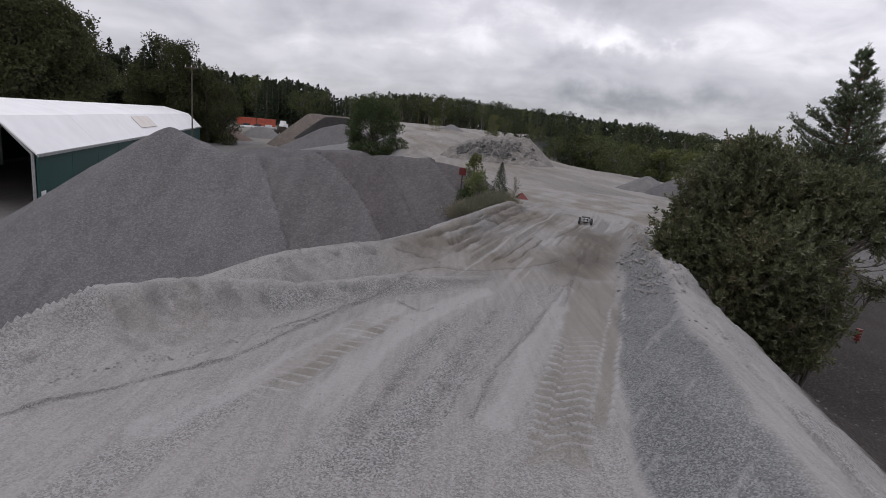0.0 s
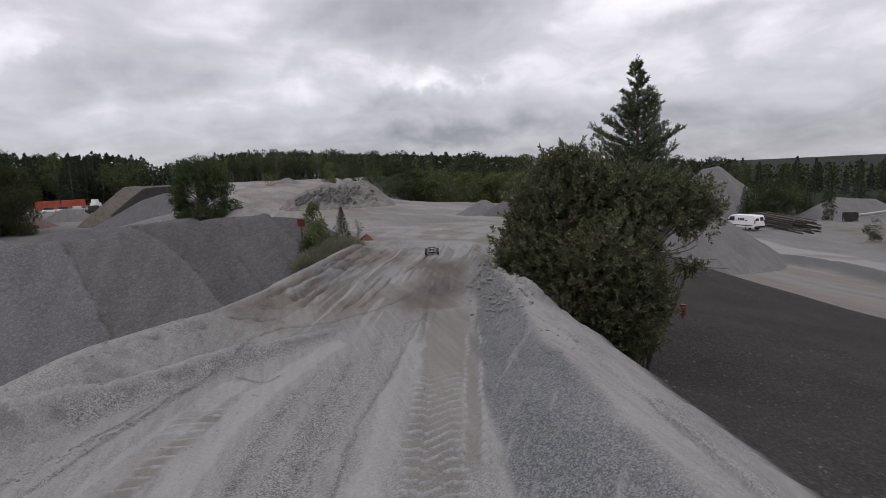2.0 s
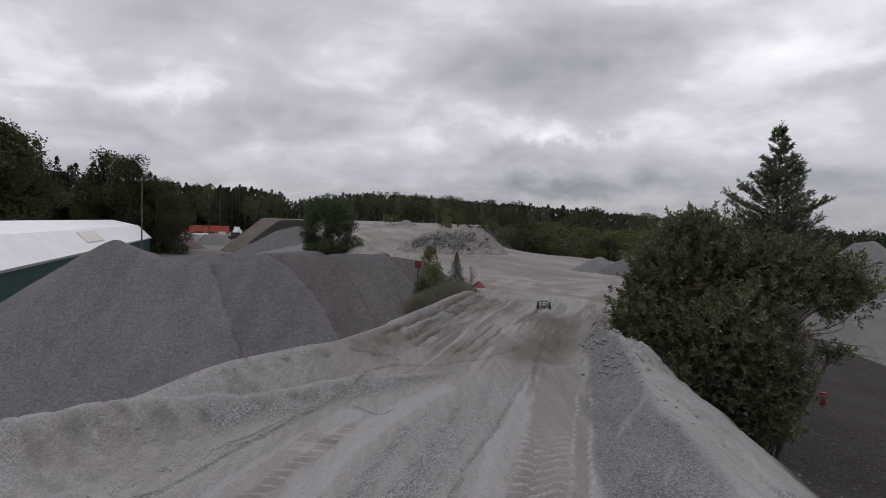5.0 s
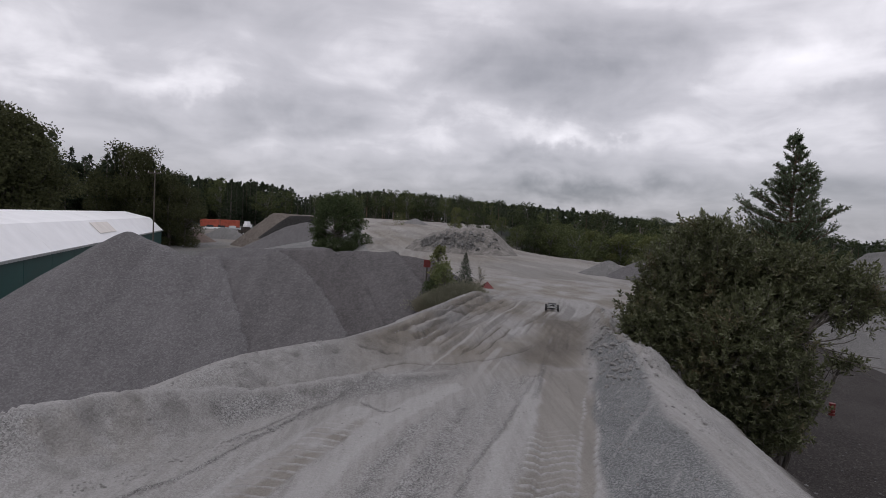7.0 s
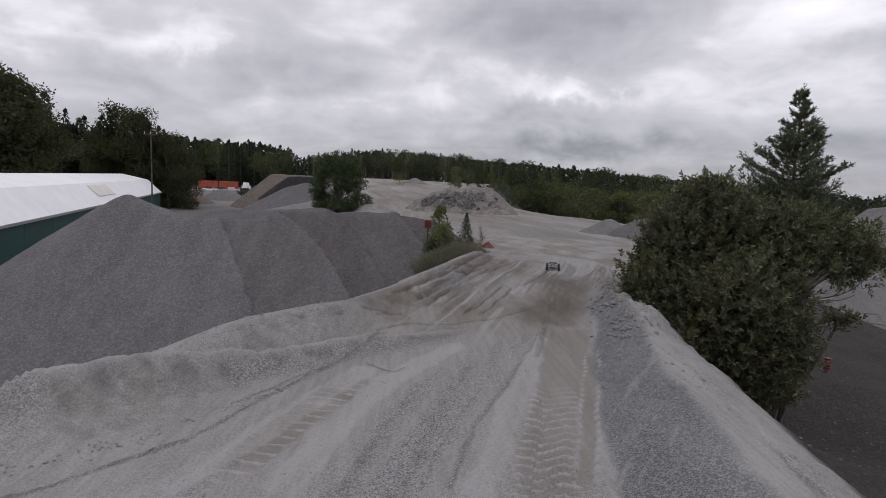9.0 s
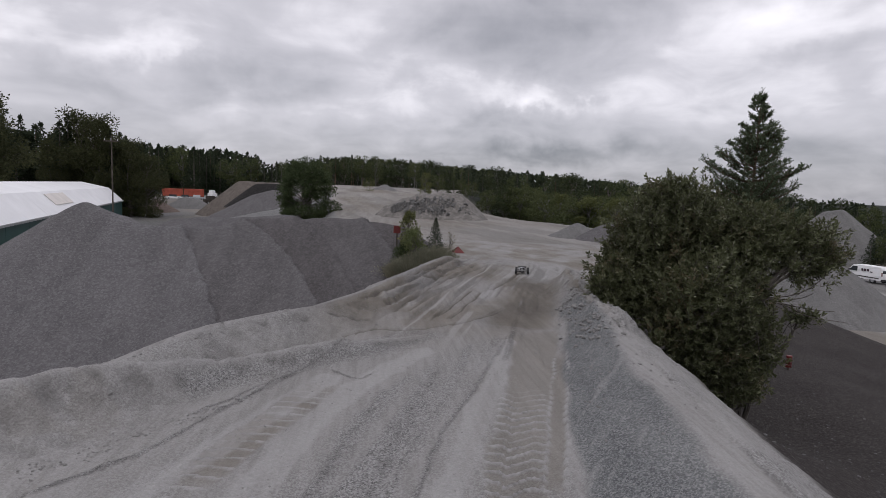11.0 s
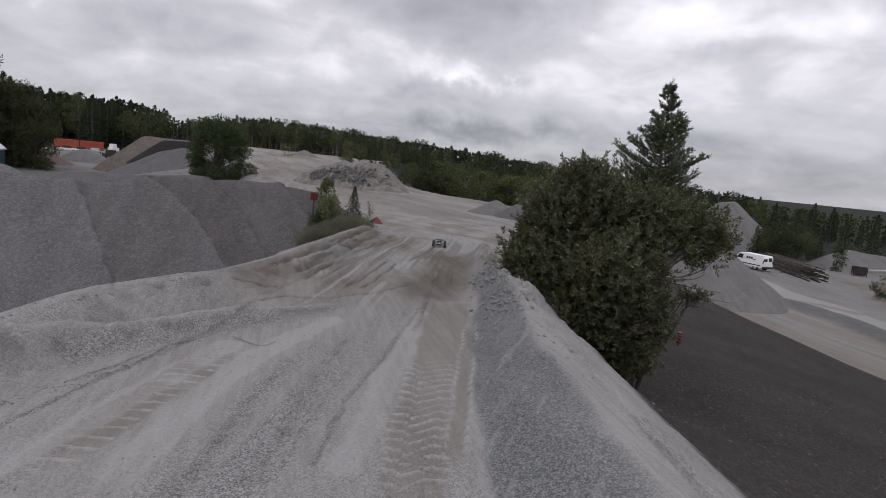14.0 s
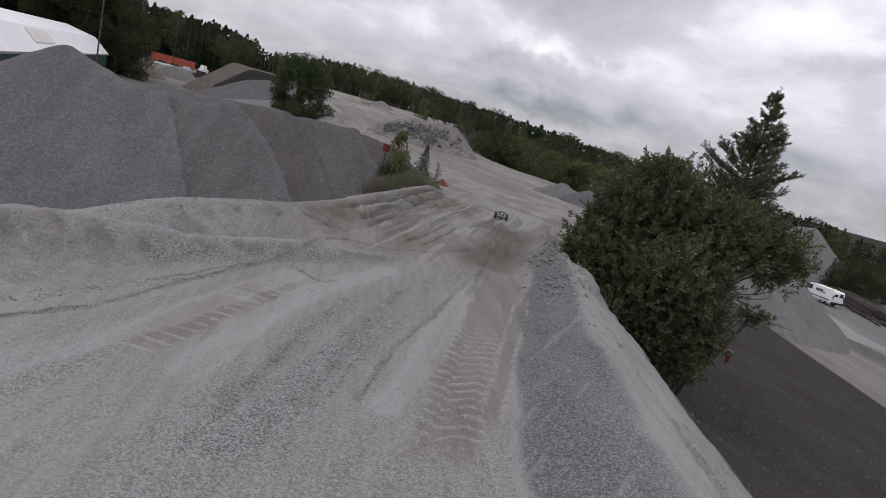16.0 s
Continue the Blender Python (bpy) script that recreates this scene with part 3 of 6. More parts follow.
# ---- materials ----
class Nodes:
    """A principled material with a few shorthands for its nodes."""

    def __init__(self, name, rough=0.9, spec=0.2):
        self.mat = bpy.data.materials.new(name)
        self.mat.use_nodes = True
        self.n, self.l = self.mat.node_tree.nodes, self.mat.node_tree.links
        self.b = self.n["Principled BSDF"]
        self.b.inputs["Roughness"].default_value = rough
        self.b.inputs["Specular IOR Level"].default_value = spec
        self.tc = self.n.new("ShaderNodeTexCoord").outputs["Object"]

    def put(self, sock, v):
        if isinstance(v, bpy.types.NodeSocket):
            self.l.new(v, sock)
        elif isinstance(v, tuple) and len(v) == 3:
            sock.default_value = (*v, 1)
        else:
            sock.default_value = v

    def noise(self, scale, detail=4, rough=0.55, vec=None, dist=0.0):
        t = self.n.new("ShaderNodeTexNoise")
        self.put(t.inputs["Scale"], scale), self.put(t.inputs["Detail"], detail)
        self.put(t.inputs["Roughness"], rough), self.put(t.inputs["Distortion"], dist)
        self.l.new(vec or self.tc, t.inputs["Vector"])
        return t.outputs["Fac"]

    def cells(self, scale, out="Color", vec=None):
        t = self.n.new("ShaderNodeTexVoronoi")
        self.put(t.inputs["Scale"], scale)
        self.l.new(vec or self.tc, t.inputs["Vector"])
        if out == "Grey":
            s = self.n.new("ShaderNodeSeparateColor")
            self.l.new(t.outputs["Color"], s.inputs[0])
            return s.outputs[0]
        return t.outputs[out]

    def stretch(self, sx, sy, sz, rz=0.0):
        m = self.n.new("ShaderNodeMapping")
        m.inputs["Scale"].default_value = (sx, sy, sz)
        m.inputs["Rotation"].default_value = (0, 0, rz)
        self.l.new(self.tc, m.inputs[0])
        return m.outputs[0]

    def math(self, op, a, b=0.0):
        k = self.n.new("ShaderNodeMath")
        k.operation = op
        self.put(k.inputs[0], a), self.put(k.inputs[1], b)
        return k.outputs[0]

    def ramp(self, fac, *stops):
        r = self.n.new("ShaderNodeValToRGB")
        while len(r.color_ramp.elements) < len(stops):
            r.color_ramp.elements.new(0.5)
        for e, (p, c) in zip(r.color_ramp.elements, stops):
            e.position = p
            e.color = (*c, 1) if isinstance(c, tuple) else (c, c, c, 1)
        self.l.new(fac, r.inputs[0])
        return r.outputs[0]

    def mix(self, fac, a, b, mode="MIX"):
        m = self.n.new("ShaderNodeMixRGB")
        m.blend_type = mode
        self.put(m.inputs[0], fac), self.put(m.inputs[1], a), self.put(m.inputs[2], b)
        return m.outputs[0]

    def attr(self, name):
        a = self.n.new("ShaderNodeAttribute")
        a.attribute_name = name
        return a.outputs["Fac"]

    def random(self, island=False):
        if island:
            return self.n.new("ShaderNodeNewGeometry").outputs["Random Per Island"]
        return self.n.new("ShaderNodeObjectInfo").outputs["Random"]

    def bump(self, height, strength, distance):
        b = self.n.new("ShaderNodeBump")
        self.put(b.inputs["Strength"], strength), self.put(b.inputs["Distance"], distance)
        self.l.new(height, b.inputs["Height"])
        self.l.new(b.outputs[0], self.b.inputs["Normal"])

    def done(self, colour, through_leaf=0.0):
        """Sets the colour; through_leaf is the share of light that a thin leaf lets pass."""
        self.put(self.b.inputs["Base Color"], colour)
        if through_leaf:
            t, m = self.n.new("ShaderNodeBsdfTranslucent"), self.n.new("ShaderNodeMixShader")
            self.put(t.inputs["Color"], colour)
            m.inputs[0].default_value = through_leaf
            self.l.new(self.b.outputs[0], m.inputs[1])
            self.l.new(t.outputs[0], m.inputs[2])
            self.l.new(m.outputs[0], self.n["Material Output"].inputs["Surface"])
        return self.mat


def ground_material():
    k = Nodes("ground_dust", 0.95, 0.1)
    along = k.stretch(1.0, 0.07, 1.0, radians(-19))
    streak = k.noise(2.6, 5, 0.6, along)
    fine_streak = k.noise(16, 5, 0.65, along)
    blot = k.noise(0.5, 6, 0.62)
    grain = k.cells(105, "Grey")
    speck = k.noise(150, 2, 0.7)
    crumb = k.noise(30, 3, 0.65)
    dust = k.ramp(blot, (0.3, (0.280, 0.270, 0.257)), (0.7, (0.352, 0.341, 0.329)))
    dust = k.mix(0.32, dust, k.ramp(streak, (0.36, (0.169, 0.162, 0.155)), (0.52, (0.288, 0.282, 0.279)), (0.75, (0.223, 0.216, 0.205))))
    dust = k.mix(0.32, dust, k.ramp(fine_streak, (0.42, (0.130, 0.124, 0.119)), (0.55, (0.331, 0.324, 0.320))))
    dust = k.mix(0.20, dust, k.ramp(grain, (0, 0.06), (1, 0.43)))
    dust = k.mix(0.08, dust, k.ramp(crumb, (0.36, 0.12), (0.5, 0.26), (0.66, 0.38)))
    wide = k.noise(0.25, 6, 0.62, k.stretch(1.0, 0.16, 1.0, radians(-32)))
    dust = k.mix(0.3, dust, k.ramp(wide, (0.36, (0.150, 0.141, 0.131)), (0.52, (0.262, 0.254, 0.245)), (0.7, (0.335, 0.325, 0.315))))
    grit = k.ramp(k.math("ADD", k.math("MULTIPLY", grain, 0.6), k.math("MULTIPLY", speck, 0.5)), (0.22, (0.085, 0.083, 0.082)), (0.5, (0.212, 0.208, 0.205)), (0.85, (0.365, 0.359, 0.354)))
    coarse = k.ramp(k.math("ADD", k.math("MULTIPLY", grain, 0.55), k.math("MULTIPLY", speck, 0.5)), (0.17, (0.042, 0.045, 0.048)), (0.5, (0.130, 0.135, 0.138)), (0.88, (0.300, 0.304, 0.300)))
    coarse = k.mix(0.3, coarse, k.ramp(k.noise(1.6, 5, 0.6, k.stretch(1, 0.35, 1, radians(40))), (0.35, (0.101, 0.104, 0.108)), (0.68, (0.245, 0.245, 0.241))))
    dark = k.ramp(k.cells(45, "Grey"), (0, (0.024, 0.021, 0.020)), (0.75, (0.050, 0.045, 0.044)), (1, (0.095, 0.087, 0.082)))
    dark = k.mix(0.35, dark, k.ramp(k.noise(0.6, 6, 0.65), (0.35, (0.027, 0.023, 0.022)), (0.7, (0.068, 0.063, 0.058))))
    green = k.ramp(k.noise(0.06, 6, 0.7), (0.35, (0.012, 0.0145, 0.012)), (0.65, (0.022, 0.027, 0.019)))
    brown = k.ramp(k.noise(5, 5, 0.65, along), (0.3, (0.128, 0.110, 0.088)), (0.7, (0.222, 0.200, 0.170)))
    c = k.mix(k.math("MULTIPLY", k.attr("grit"), 0.85), dust, grit)
    c = k.mix(k.attr("track"), c, brown)
    c = k.mix(k.attr("coarse"), c, coarse)
    c = k.mix(k.attr("powder_lit"), c, k.ramp(crumb, (0.3, (0.312, 0.307, 0.302)), (0.7, (0.385, 0.379, 0.374))))
    # dark gravel, and the shade painted into grooves, gullies and between clods
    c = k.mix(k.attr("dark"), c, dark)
    c = k.mix(k.attr("green"), c, green)
    h = k.math("ADD", k.math("MULTIPLY", grain, 0.5), k.math("MULTIPLY", crumb, 1.1))
    h = k.math("ADD", h, k.math("MULTIPLY", k.noise(9, 6, 0.68), k.math("MULTIPLY", k.math("ADD", k.attr("grit"), k.attr("track")), 2.6)))
    k.bump(h, 0.9, 0.022)
    return k.done(c)


def gravel_material(name, lo, mid, hi, scale=24.0):
    k = Nodes(name, 0.95, 0.15)
    g = k.cells(scale, "Grey")
    c = k.ramp(g, (0, lo), (0.6, mid), (1, hi))
    band = k.noise(0.55, 3, 0.5, k.stretch(1, 0.12, 0.45))
    c = k.mix(0.18, c, k.ramp(band, (0.36, (mid[0] * 0.66, mid[1] * 0.62, mid[2] * 0.62)), (0.5, mid), (0.64, tuple(min(v * 1.45, 0.6) for v in mid))))
    c = k.mix(0.3, c, k.ramp(k.noise(1.6, 5, 0.65, k.stretch(1, 0.3, 0.5)), (0.38, tuple(v * 0.6 for v in mid)), (0.62, tuple(min(v * 1.4, 0.6) for v in mid))))
    c = k.mix(0.2, c, k.ramp(k.noise(70, 3, 0.7), (0.35, lo), (0.65, hi)))
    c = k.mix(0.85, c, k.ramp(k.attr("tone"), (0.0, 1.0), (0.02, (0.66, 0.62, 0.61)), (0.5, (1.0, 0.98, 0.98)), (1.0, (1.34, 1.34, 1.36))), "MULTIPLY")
    c = k.mix(0.10, c, k.ramp(k.cells(scale * 0.45, "Grey"), (0.1, lo), (0.9, hi)))
    k.bump(k.math("ADD", g, k.noise(50, 3)), 0.8, 0.03)
    return k.done(c)


def leaf_material(name, lo, hi, extra=None, calm=0.35, clump=1.1):
    k = Nodes(name, 0.65, 0.15)
    lo, hi, extra = (tuple(v * f for v in c) if c else None for c, f in ((lo, 2.1), (hi, 1.2), (extra, 1.2)))
    r = k.random(True)
    stops = [(0.0, lo), (0.75, hi)] + ([(1.0, extra)] if extra else [(1.0, hi)])
    c = k.ramp(r, *stops)
    return k.done(k.mix(calm, c, k.ramp(k.noise(clump, 3), (0.32, lo), (0.68, hi))), 0.35)


def willow_material():
    """Leaves in random tones, the palest painting highlights and grey-green undersides, with a few turning brown in
    patches.
    """
    k = Nodes("willow_leaves", 0.5, 0.3)
    r = k.random(True)
    c = k.ramp(r, (0.0, (0.048, 0.053, 0.024)), (0.5, (0.082, 0.090, 0.042)), (0.82, (0.145, 0.155, 0.084)), (1.0, (0.310, 0.318, 0.225)))
    # lighter and darker clusters, painted as highlights and gaps in the crown
    c = k.mix(0.35, c, k.ramp(k.noise(7.0, 2), (0.36, (0.040, 0.047, 0.020)), (0.64, (0.175, 0.190, 0.112))))
    c = k.mix(0.25, c, k.ramp(k.noise(0.9, 3), (0.35, (0.045, 0.052, 0.022)), (0.65, (0.130, 0.145, 0.068))))
    patch = k.math("MULTIPLY", k.ramp(k.noise(1.7, 3, 0.6), (0.56, 0.0), (0.68, 1.0)), k.ramp(r, (0.35, 0.0), (0.6, 0.75)))
    return k.done(k.mix(patch, c, (0.150, 0.105, 0.066)), 0.4)


def bark_material(name, lo, hi, scale=14):
    k = Nodes(name, 0.9, 0.2)
    f = k.noise(scale, 5, 0.7, k.stretch(1, 1, 0.25))
    k.bump(f, 0.6, 0.02)
    return k.done(k.ramp(f, (0.35, lo), (0.65, hi)))


def plain_material(name, colour, rough=0.6, metal=0.0, spread=0.18, scale=3.0):
    k = Nodes(name, rough, 0.4)
    k.b.inputs["Metallic"].default_value = metal
    f = k.noise(scale, 6, 0.65)
    k.bump(k.noise(scale * 12, 3), 0.12, 0.005)
    return k.done(k.ramp(f, (0.3, tuple(v * (1 - spread) for v in colour)), (0.7, tuple(min(1, v * (1 + spread)) for v in colour))))


M_GROUND = ground_material()
M_GRAVEL = gravel_material("grey_gravel", (0.060, 0.058, 0.060), (0.106, 0.102, 0.105), (0.175, 0.171, 0.174), 22)
M_GRAVEL_PALE = gravel_material("pale_gravel", (0.091, 0.091, 0.091), (0.146, 0.145, 0.143), (0.206, 0.204, 0.200), 20)
M_GRAVEL_BROWN = gravel_material("brown_gravel", (0.072, 0.058, 0.050), (0.144, 0.112, 0.097), (0.216, 0.180, 0.158), 16)
M_ROCK = gravel_material("blasted_rock", (0.078, 0.074, 0.069), (0.160, 0.153, 0.143), (0.265, 0.253, 0.238), 6)
M_CLOD = gravel_material("dusty_clods", (0.158, 0.155, 0.150), (0.223, 0.217, 0.212), (0.288, 0.282, 0.277), 30)
M_WILLOW = willow_material()
M_PINE = leaf_material("pine_needles", (0.036, 0.048, 0.030), (0.100, 0.124, 0.074))
M_FAR_PINE = leaf_material("far_pine_needles", (0.024, 0.031, 0.019), (0.056, 0.068, 0.040), None, 0.6, 0.5)
M_SPRUCE = leaf_material("spruce_needles", (0.014, 0.020, 0.012), (0.034, 0.043, 0.024), None, 0.55, 0.5)
M_BIRCH = leaf_material("birch_leaves", (0.030, 0.038, 0.016), (0.074, 0.086, 0.036), (0.105, 0.11, 0.046), 0.6, 0.5)
M_YELLOW = leaf_material("yellowing_leaves", (0.042, 0.050, 0.018), (0.100, 0.106, 0.042), (0.14, 0.13, 0.052), 0.6, 0.5)
M_DARKLEAF = leaf_material("alder_leaves", (0.018, 0.024, 0.011), (0.044, 0.054, 0.024), None, 0.6, 0.5)
M_ASPEN = leaf_material("aspen_leaves", (0.018, 0.021, 0.010), (0.066, 0.070, 0.032), None, 0.5, 0.4)
M_SAPLING = leaf_material("sapling_leaves", (0.050, 0.062, 0.026), (0.125, 0.140, 0.062), (0.17, 0.18, 0.085))
M_ROUND = leaf_material("round_tree_leaves", (0.020, 0.029, 0.013), (0.052, 0.068, 0.030), (0.085, 0.10, 0.045), 0.5, 0.7)
M_WEED = leaf_material("grey_weeds", (0.062, 0.064, 0.045), (0.175, 0.172, 0.125), (0.26, 0.25, 0.19))
M_POPLAR = leaf_material("poplar_leaves", (0.034, 0.040, 0.017), (0.125, 0.130, 0.058), (0.20, 0.19, 0.085))
M_RUBBLE = gravel_material("rubble_rock", (0.070, 0.069, 0.068), (0.142, 0.139, 0.136), (0.235, 0.230, 0.225), 6)
M_GRASS = leaf_material("dry_grass", (0.085, 0.082, 0.060), (0.165, 0.155, 0.115), (0.24, 0.22, 0.165))
M_BARK = bark_material("grey_bark", (0.05, 0.045, 0.04), (0.15, 0.135, 0.12))
M_BARK_PINE = bark_material("pine_bark", (0.06, 0.045, 0.035), (0.17, 0.12, 0.085))
M_BARK_BIRCH = bark_material("birch_bark", (0.05, 0.046, 0.042), (0.20, 0.195, 0.185))


# ---- mesh helpers ----
def mesh(name, verts, faces, material, smooth=False):
    me = bpy.data.meshes.new(name)
    me.from_pydata([tuple(v) for v in verts] if not isinstance(verts, np.ndarray) else verts.tolist(), [], faces if isinstance(faces, list) else faces.tolist())
    if material:
        me.materials.append(material)
    if smooth:
        me.shade_smooth()
    return me


def thing(name, label, category, at=(0, 0, 0), rz=0.0, group="", kind=""):
    """An empty at the base of a thing, to which its parts are parented."""
    ob = new(name)
    ob.empty_display_size = 0.2
    ob.matrix_basis = pose(*at, 0, 0, rz)
    return tagged(ob, label, category, group, kind)


def part(name, data, material, parent, label="", m=None):
    """Links a bmesh or a mesh as one object under a thing or a part."""
    if isinstance(data, bmesh.types.BMesh):
        me = bpy.data.meshes.new(name)
        data.to_mesh(me)
        data.free()
        data = me
    if material and not data.materials:
        data.materials.append(material)
    ob = new(name, data)
    ob.parent = parent
    if m:
        ob.matrix_basis = m
    if label:
        ob["label"] = label
    return ob


def grid_mesh(name, xs, ys, z, material, attrs=None, smooth=True):
    nx, ny = len(xs), len(ys)
    X, Y = np.meshgrid(xs, ys)
    v = np.stack([X.ravel(), Y.ravel(), z.ravel()], 1)
    i = (np.arange(ny - 1)[:, None] * nx + np.arange(nx - 1)[None]).ravel()
    f = np.stack([i, i + 1, i + nx + 1, i + nx], 1)
    me = mesh(name, v, f, material, smooth)
    for key, val in (attrs or {}).items():
        me.attributes.new(key, "FLOAT", "POINT").data.foreach_set("value", np.ascontiguousarray(val.ravel(), dtype=np.float32))
    return me


# ---- the ground, one sheet to the horizon ----
def spaced(lo, hi, stretches, grow):
    """Coordinates at the even steps of each stretch (start, step) that widen outside the last start."""
    out = []
    for (a, step), (b, _) in zip(stretches[:-1], stretches[1:]):
        out += list(np.arange(a, b - step * 0.5, step))
    s, v = stretches[0][1], stretches[0][0]
    while v > lo:
        s *= grow
        v -= s
        out.insert(0, v)
    s, v = stretches[-1][1], out[-1]
    grow = min(grow, 1.06)
    while v < hi:
        s *= grow
        v += s
        out.append(v)
    return np.array(out)


def build_ground():
    xs = spaced(-2600, 2600, [(-3.4, 0.028), (-1.3, 0.018), (2.3, 0.028), (4.6, 0.08), (9.0, 0.2), (16.0, 0.42), (58.0, 0.5)], 1.08)
    ys = spaced(-300, 2600, [(2.0, 0.03), (2.7, 0.018), (5.4, 0.028), (9.0, 0.042), (16.5, 0.042)], 1.04)
    X, Y = np.meshgrid(xs, ys)
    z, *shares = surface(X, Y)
    names = ("dark", "coarse", "green", "track", "grit", "powder_lit")
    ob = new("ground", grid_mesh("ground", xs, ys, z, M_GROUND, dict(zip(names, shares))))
    tagged(ob, "pale dusty quarry ground with wheel ruts and gravel banks", "ground", kind="structure")


build_ground()


# ---- gravel heaps ----
def heap(name, label, ridge, slope, material, base, cell=0.12, rough=0.05, flutes=0.12, seed=1, group="gravel heaps", tones=(), flat=None):
    """A heap tipped along a line of tops (x, y, z), with faces at the angle of repose."""
    xs0 = [p[0] for p in ridge]
    ys0 = [p[1] for p in ridge]
    reach = (max(p[2] for p in ridge) - base) / slope + 1.0
    xs = np.arange(min(xs0) - reach, max(xs0) + reach, cell)
    ys = np.arange(min(ys0) - reach, max(ys0) + reach, cell)
    X, Y = np.meshgrid(xs, ys)
    z, tone = np.full(X.shape, -1e9), np.full(X.shape, 0.5)
    pts = ridge if len(ridge) > 1 else ridge * 2
    for (ax, ay, az), (bx, by, bz) in zip(pts[:-1], pts[1:]):
        dx, dy = bx - ax, by - ay
        n2 = dx * dx + dy * dy or 1.0
        t = np.clip(((X - ax) * dx + (Y - ay) * dy) / n2, 0, 1)
        dist = np.hypot(X - ax - t * dx, Y - ay - t * dy)
        ang = np.arctan2(Y - ay - t * dy, X - ax - t * dx)
        f = slope * (1 + flutes * 0.35 * vnoise(t * 7 + ang * 1.5, ang * 2 + seed, seed))
        zs = az + t * (bz - az) - f * (np.sqrt(dist * dist + 0.10) - 0.31)
        tone = np.where(zs > z, 0.5, tone)
        z = np.maximum(z, zs)
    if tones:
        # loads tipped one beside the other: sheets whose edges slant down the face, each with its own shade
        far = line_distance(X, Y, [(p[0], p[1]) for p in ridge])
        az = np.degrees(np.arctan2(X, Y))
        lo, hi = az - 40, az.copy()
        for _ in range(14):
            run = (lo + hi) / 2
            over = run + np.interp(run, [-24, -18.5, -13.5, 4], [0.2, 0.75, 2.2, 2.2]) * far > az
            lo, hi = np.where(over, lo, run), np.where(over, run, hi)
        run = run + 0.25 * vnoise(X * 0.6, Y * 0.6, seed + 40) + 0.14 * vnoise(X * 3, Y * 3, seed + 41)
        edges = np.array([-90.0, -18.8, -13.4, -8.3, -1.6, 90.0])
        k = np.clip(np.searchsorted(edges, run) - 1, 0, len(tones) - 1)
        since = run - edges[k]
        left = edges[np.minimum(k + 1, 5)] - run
        # besides each sheet's own tone, lit lips and shaded hollows are painted at the edges
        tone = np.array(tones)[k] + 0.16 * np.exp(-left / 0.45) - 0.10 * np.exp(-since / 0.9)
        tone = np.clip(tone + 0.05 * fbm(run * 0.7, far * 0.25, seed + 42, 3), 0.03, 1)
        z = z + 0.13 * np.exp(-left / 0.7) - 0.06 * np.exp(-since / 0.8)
    if flat is not None:
        z = np.minimum(z, flat + 0.15 * fbm(X * 0.2, Y * 0.2, seed + 2, 3))
    z += rough * fbm(X * 1.5, Y * 1.5, seed + 5, 4) + flutes * fbm(X * 0.45, Y * 0.45, seed + 9, 3)
    keep = z > base - 0.4
    nx = len(xs)
    i = (np.arange(len(ys) - 1)[:, None] * nx + np.arange(nx - 1)[None]).ravel()
    f = np.stack([i, i + 1, i + nx + 1, i + nx], 1)
    f = f[keep.ravel()[f].any(1)]
    used, inv = np.unique(f, return_inverse=True)
    v = np.stack([X.ravel(), Y.ravel(), z.ravel()], 1)[used]
    me = mesh(name, v, inv.reshape(-1, 4), material, True)
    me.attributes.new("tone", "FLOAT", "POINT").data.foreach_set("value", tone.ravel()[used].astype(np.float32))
    return tagged(new(name, me), label, "gravel heap", group)


def top(az, d, el):
    x, y = polar(az, d)
    return x, y, 1.75 + d * math.tan(radians(el))
RIDGE = [top(-26.2, 24.0, -2.05), top(-23.7, 23.2, -3.2), top(-22.3, 22.7, -3.95), top(-20.5, 22.3, -4.2), top(-17.0, 21.7, -4.3), top(-15.3, 21.5, -4.15), top(-13.5, 21.3, -3.6), top(-11.5, 21.0, -3.25), top(-8.2, 20.6, -3.3), top(-4.5, 20.0, -3.15), top(-0.5, 19.3, -3.35), top(2.0, 18.5, -3.65)]
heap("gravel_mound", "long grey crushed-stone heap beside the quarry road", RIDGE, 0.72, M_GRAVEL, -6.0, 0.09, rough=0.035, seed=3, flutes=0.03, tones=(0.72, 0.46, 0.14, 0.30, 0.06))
heap("gravel_mound", "small pale gravel heap at the edge of the quarry floor", [top(20.3, 33.6, -2.75)], 0.62, M_GRAVEL_PALE, -2.5, 0.12, seed=5)
heap("gravel_mound", "grey gravel heap at the edge of the quarry floor", [top(23.7, 32.4, -2.35), top(25.1, 32.4, -2.5)], 0.62, M_GRAVEL, -2.5, 0.12, seed=6)
heap("gravel_mound", "tall pale gravel heap in the lower yard", [top(42.4, 100.5, -0.25), top(41.2, 102.8, -0.45)], 0.92, M_GRAVEL_PALE, -6.5, 0.4, seed=7)
heap("gravel_mound", "grey gravel heap beside the white van", [top(39.8, 49.5, -3.0), top(38.0, 52.0, -2.8)], 0.74, M_GRAVEL_PALE, -6.5, 0.25, seed=8)
heap("gravel_mound", "sand-coloured heap at the far end of the lower yard", [top(51.3, 91.9, -3.26), top(53.9, 93.6, -3.46)], 0.6, M_GRAVEL_PALE, -6.5, 0.35, seed=9)
heap("gravel_mound", "low pale heap in front of a dark hopper", [top(53.1, 77.1, -5.67), top(55.6, 76.8, -5.78)], 0.5, M_GRAVEL_PALE, -6.5, 0.35, seed=10)
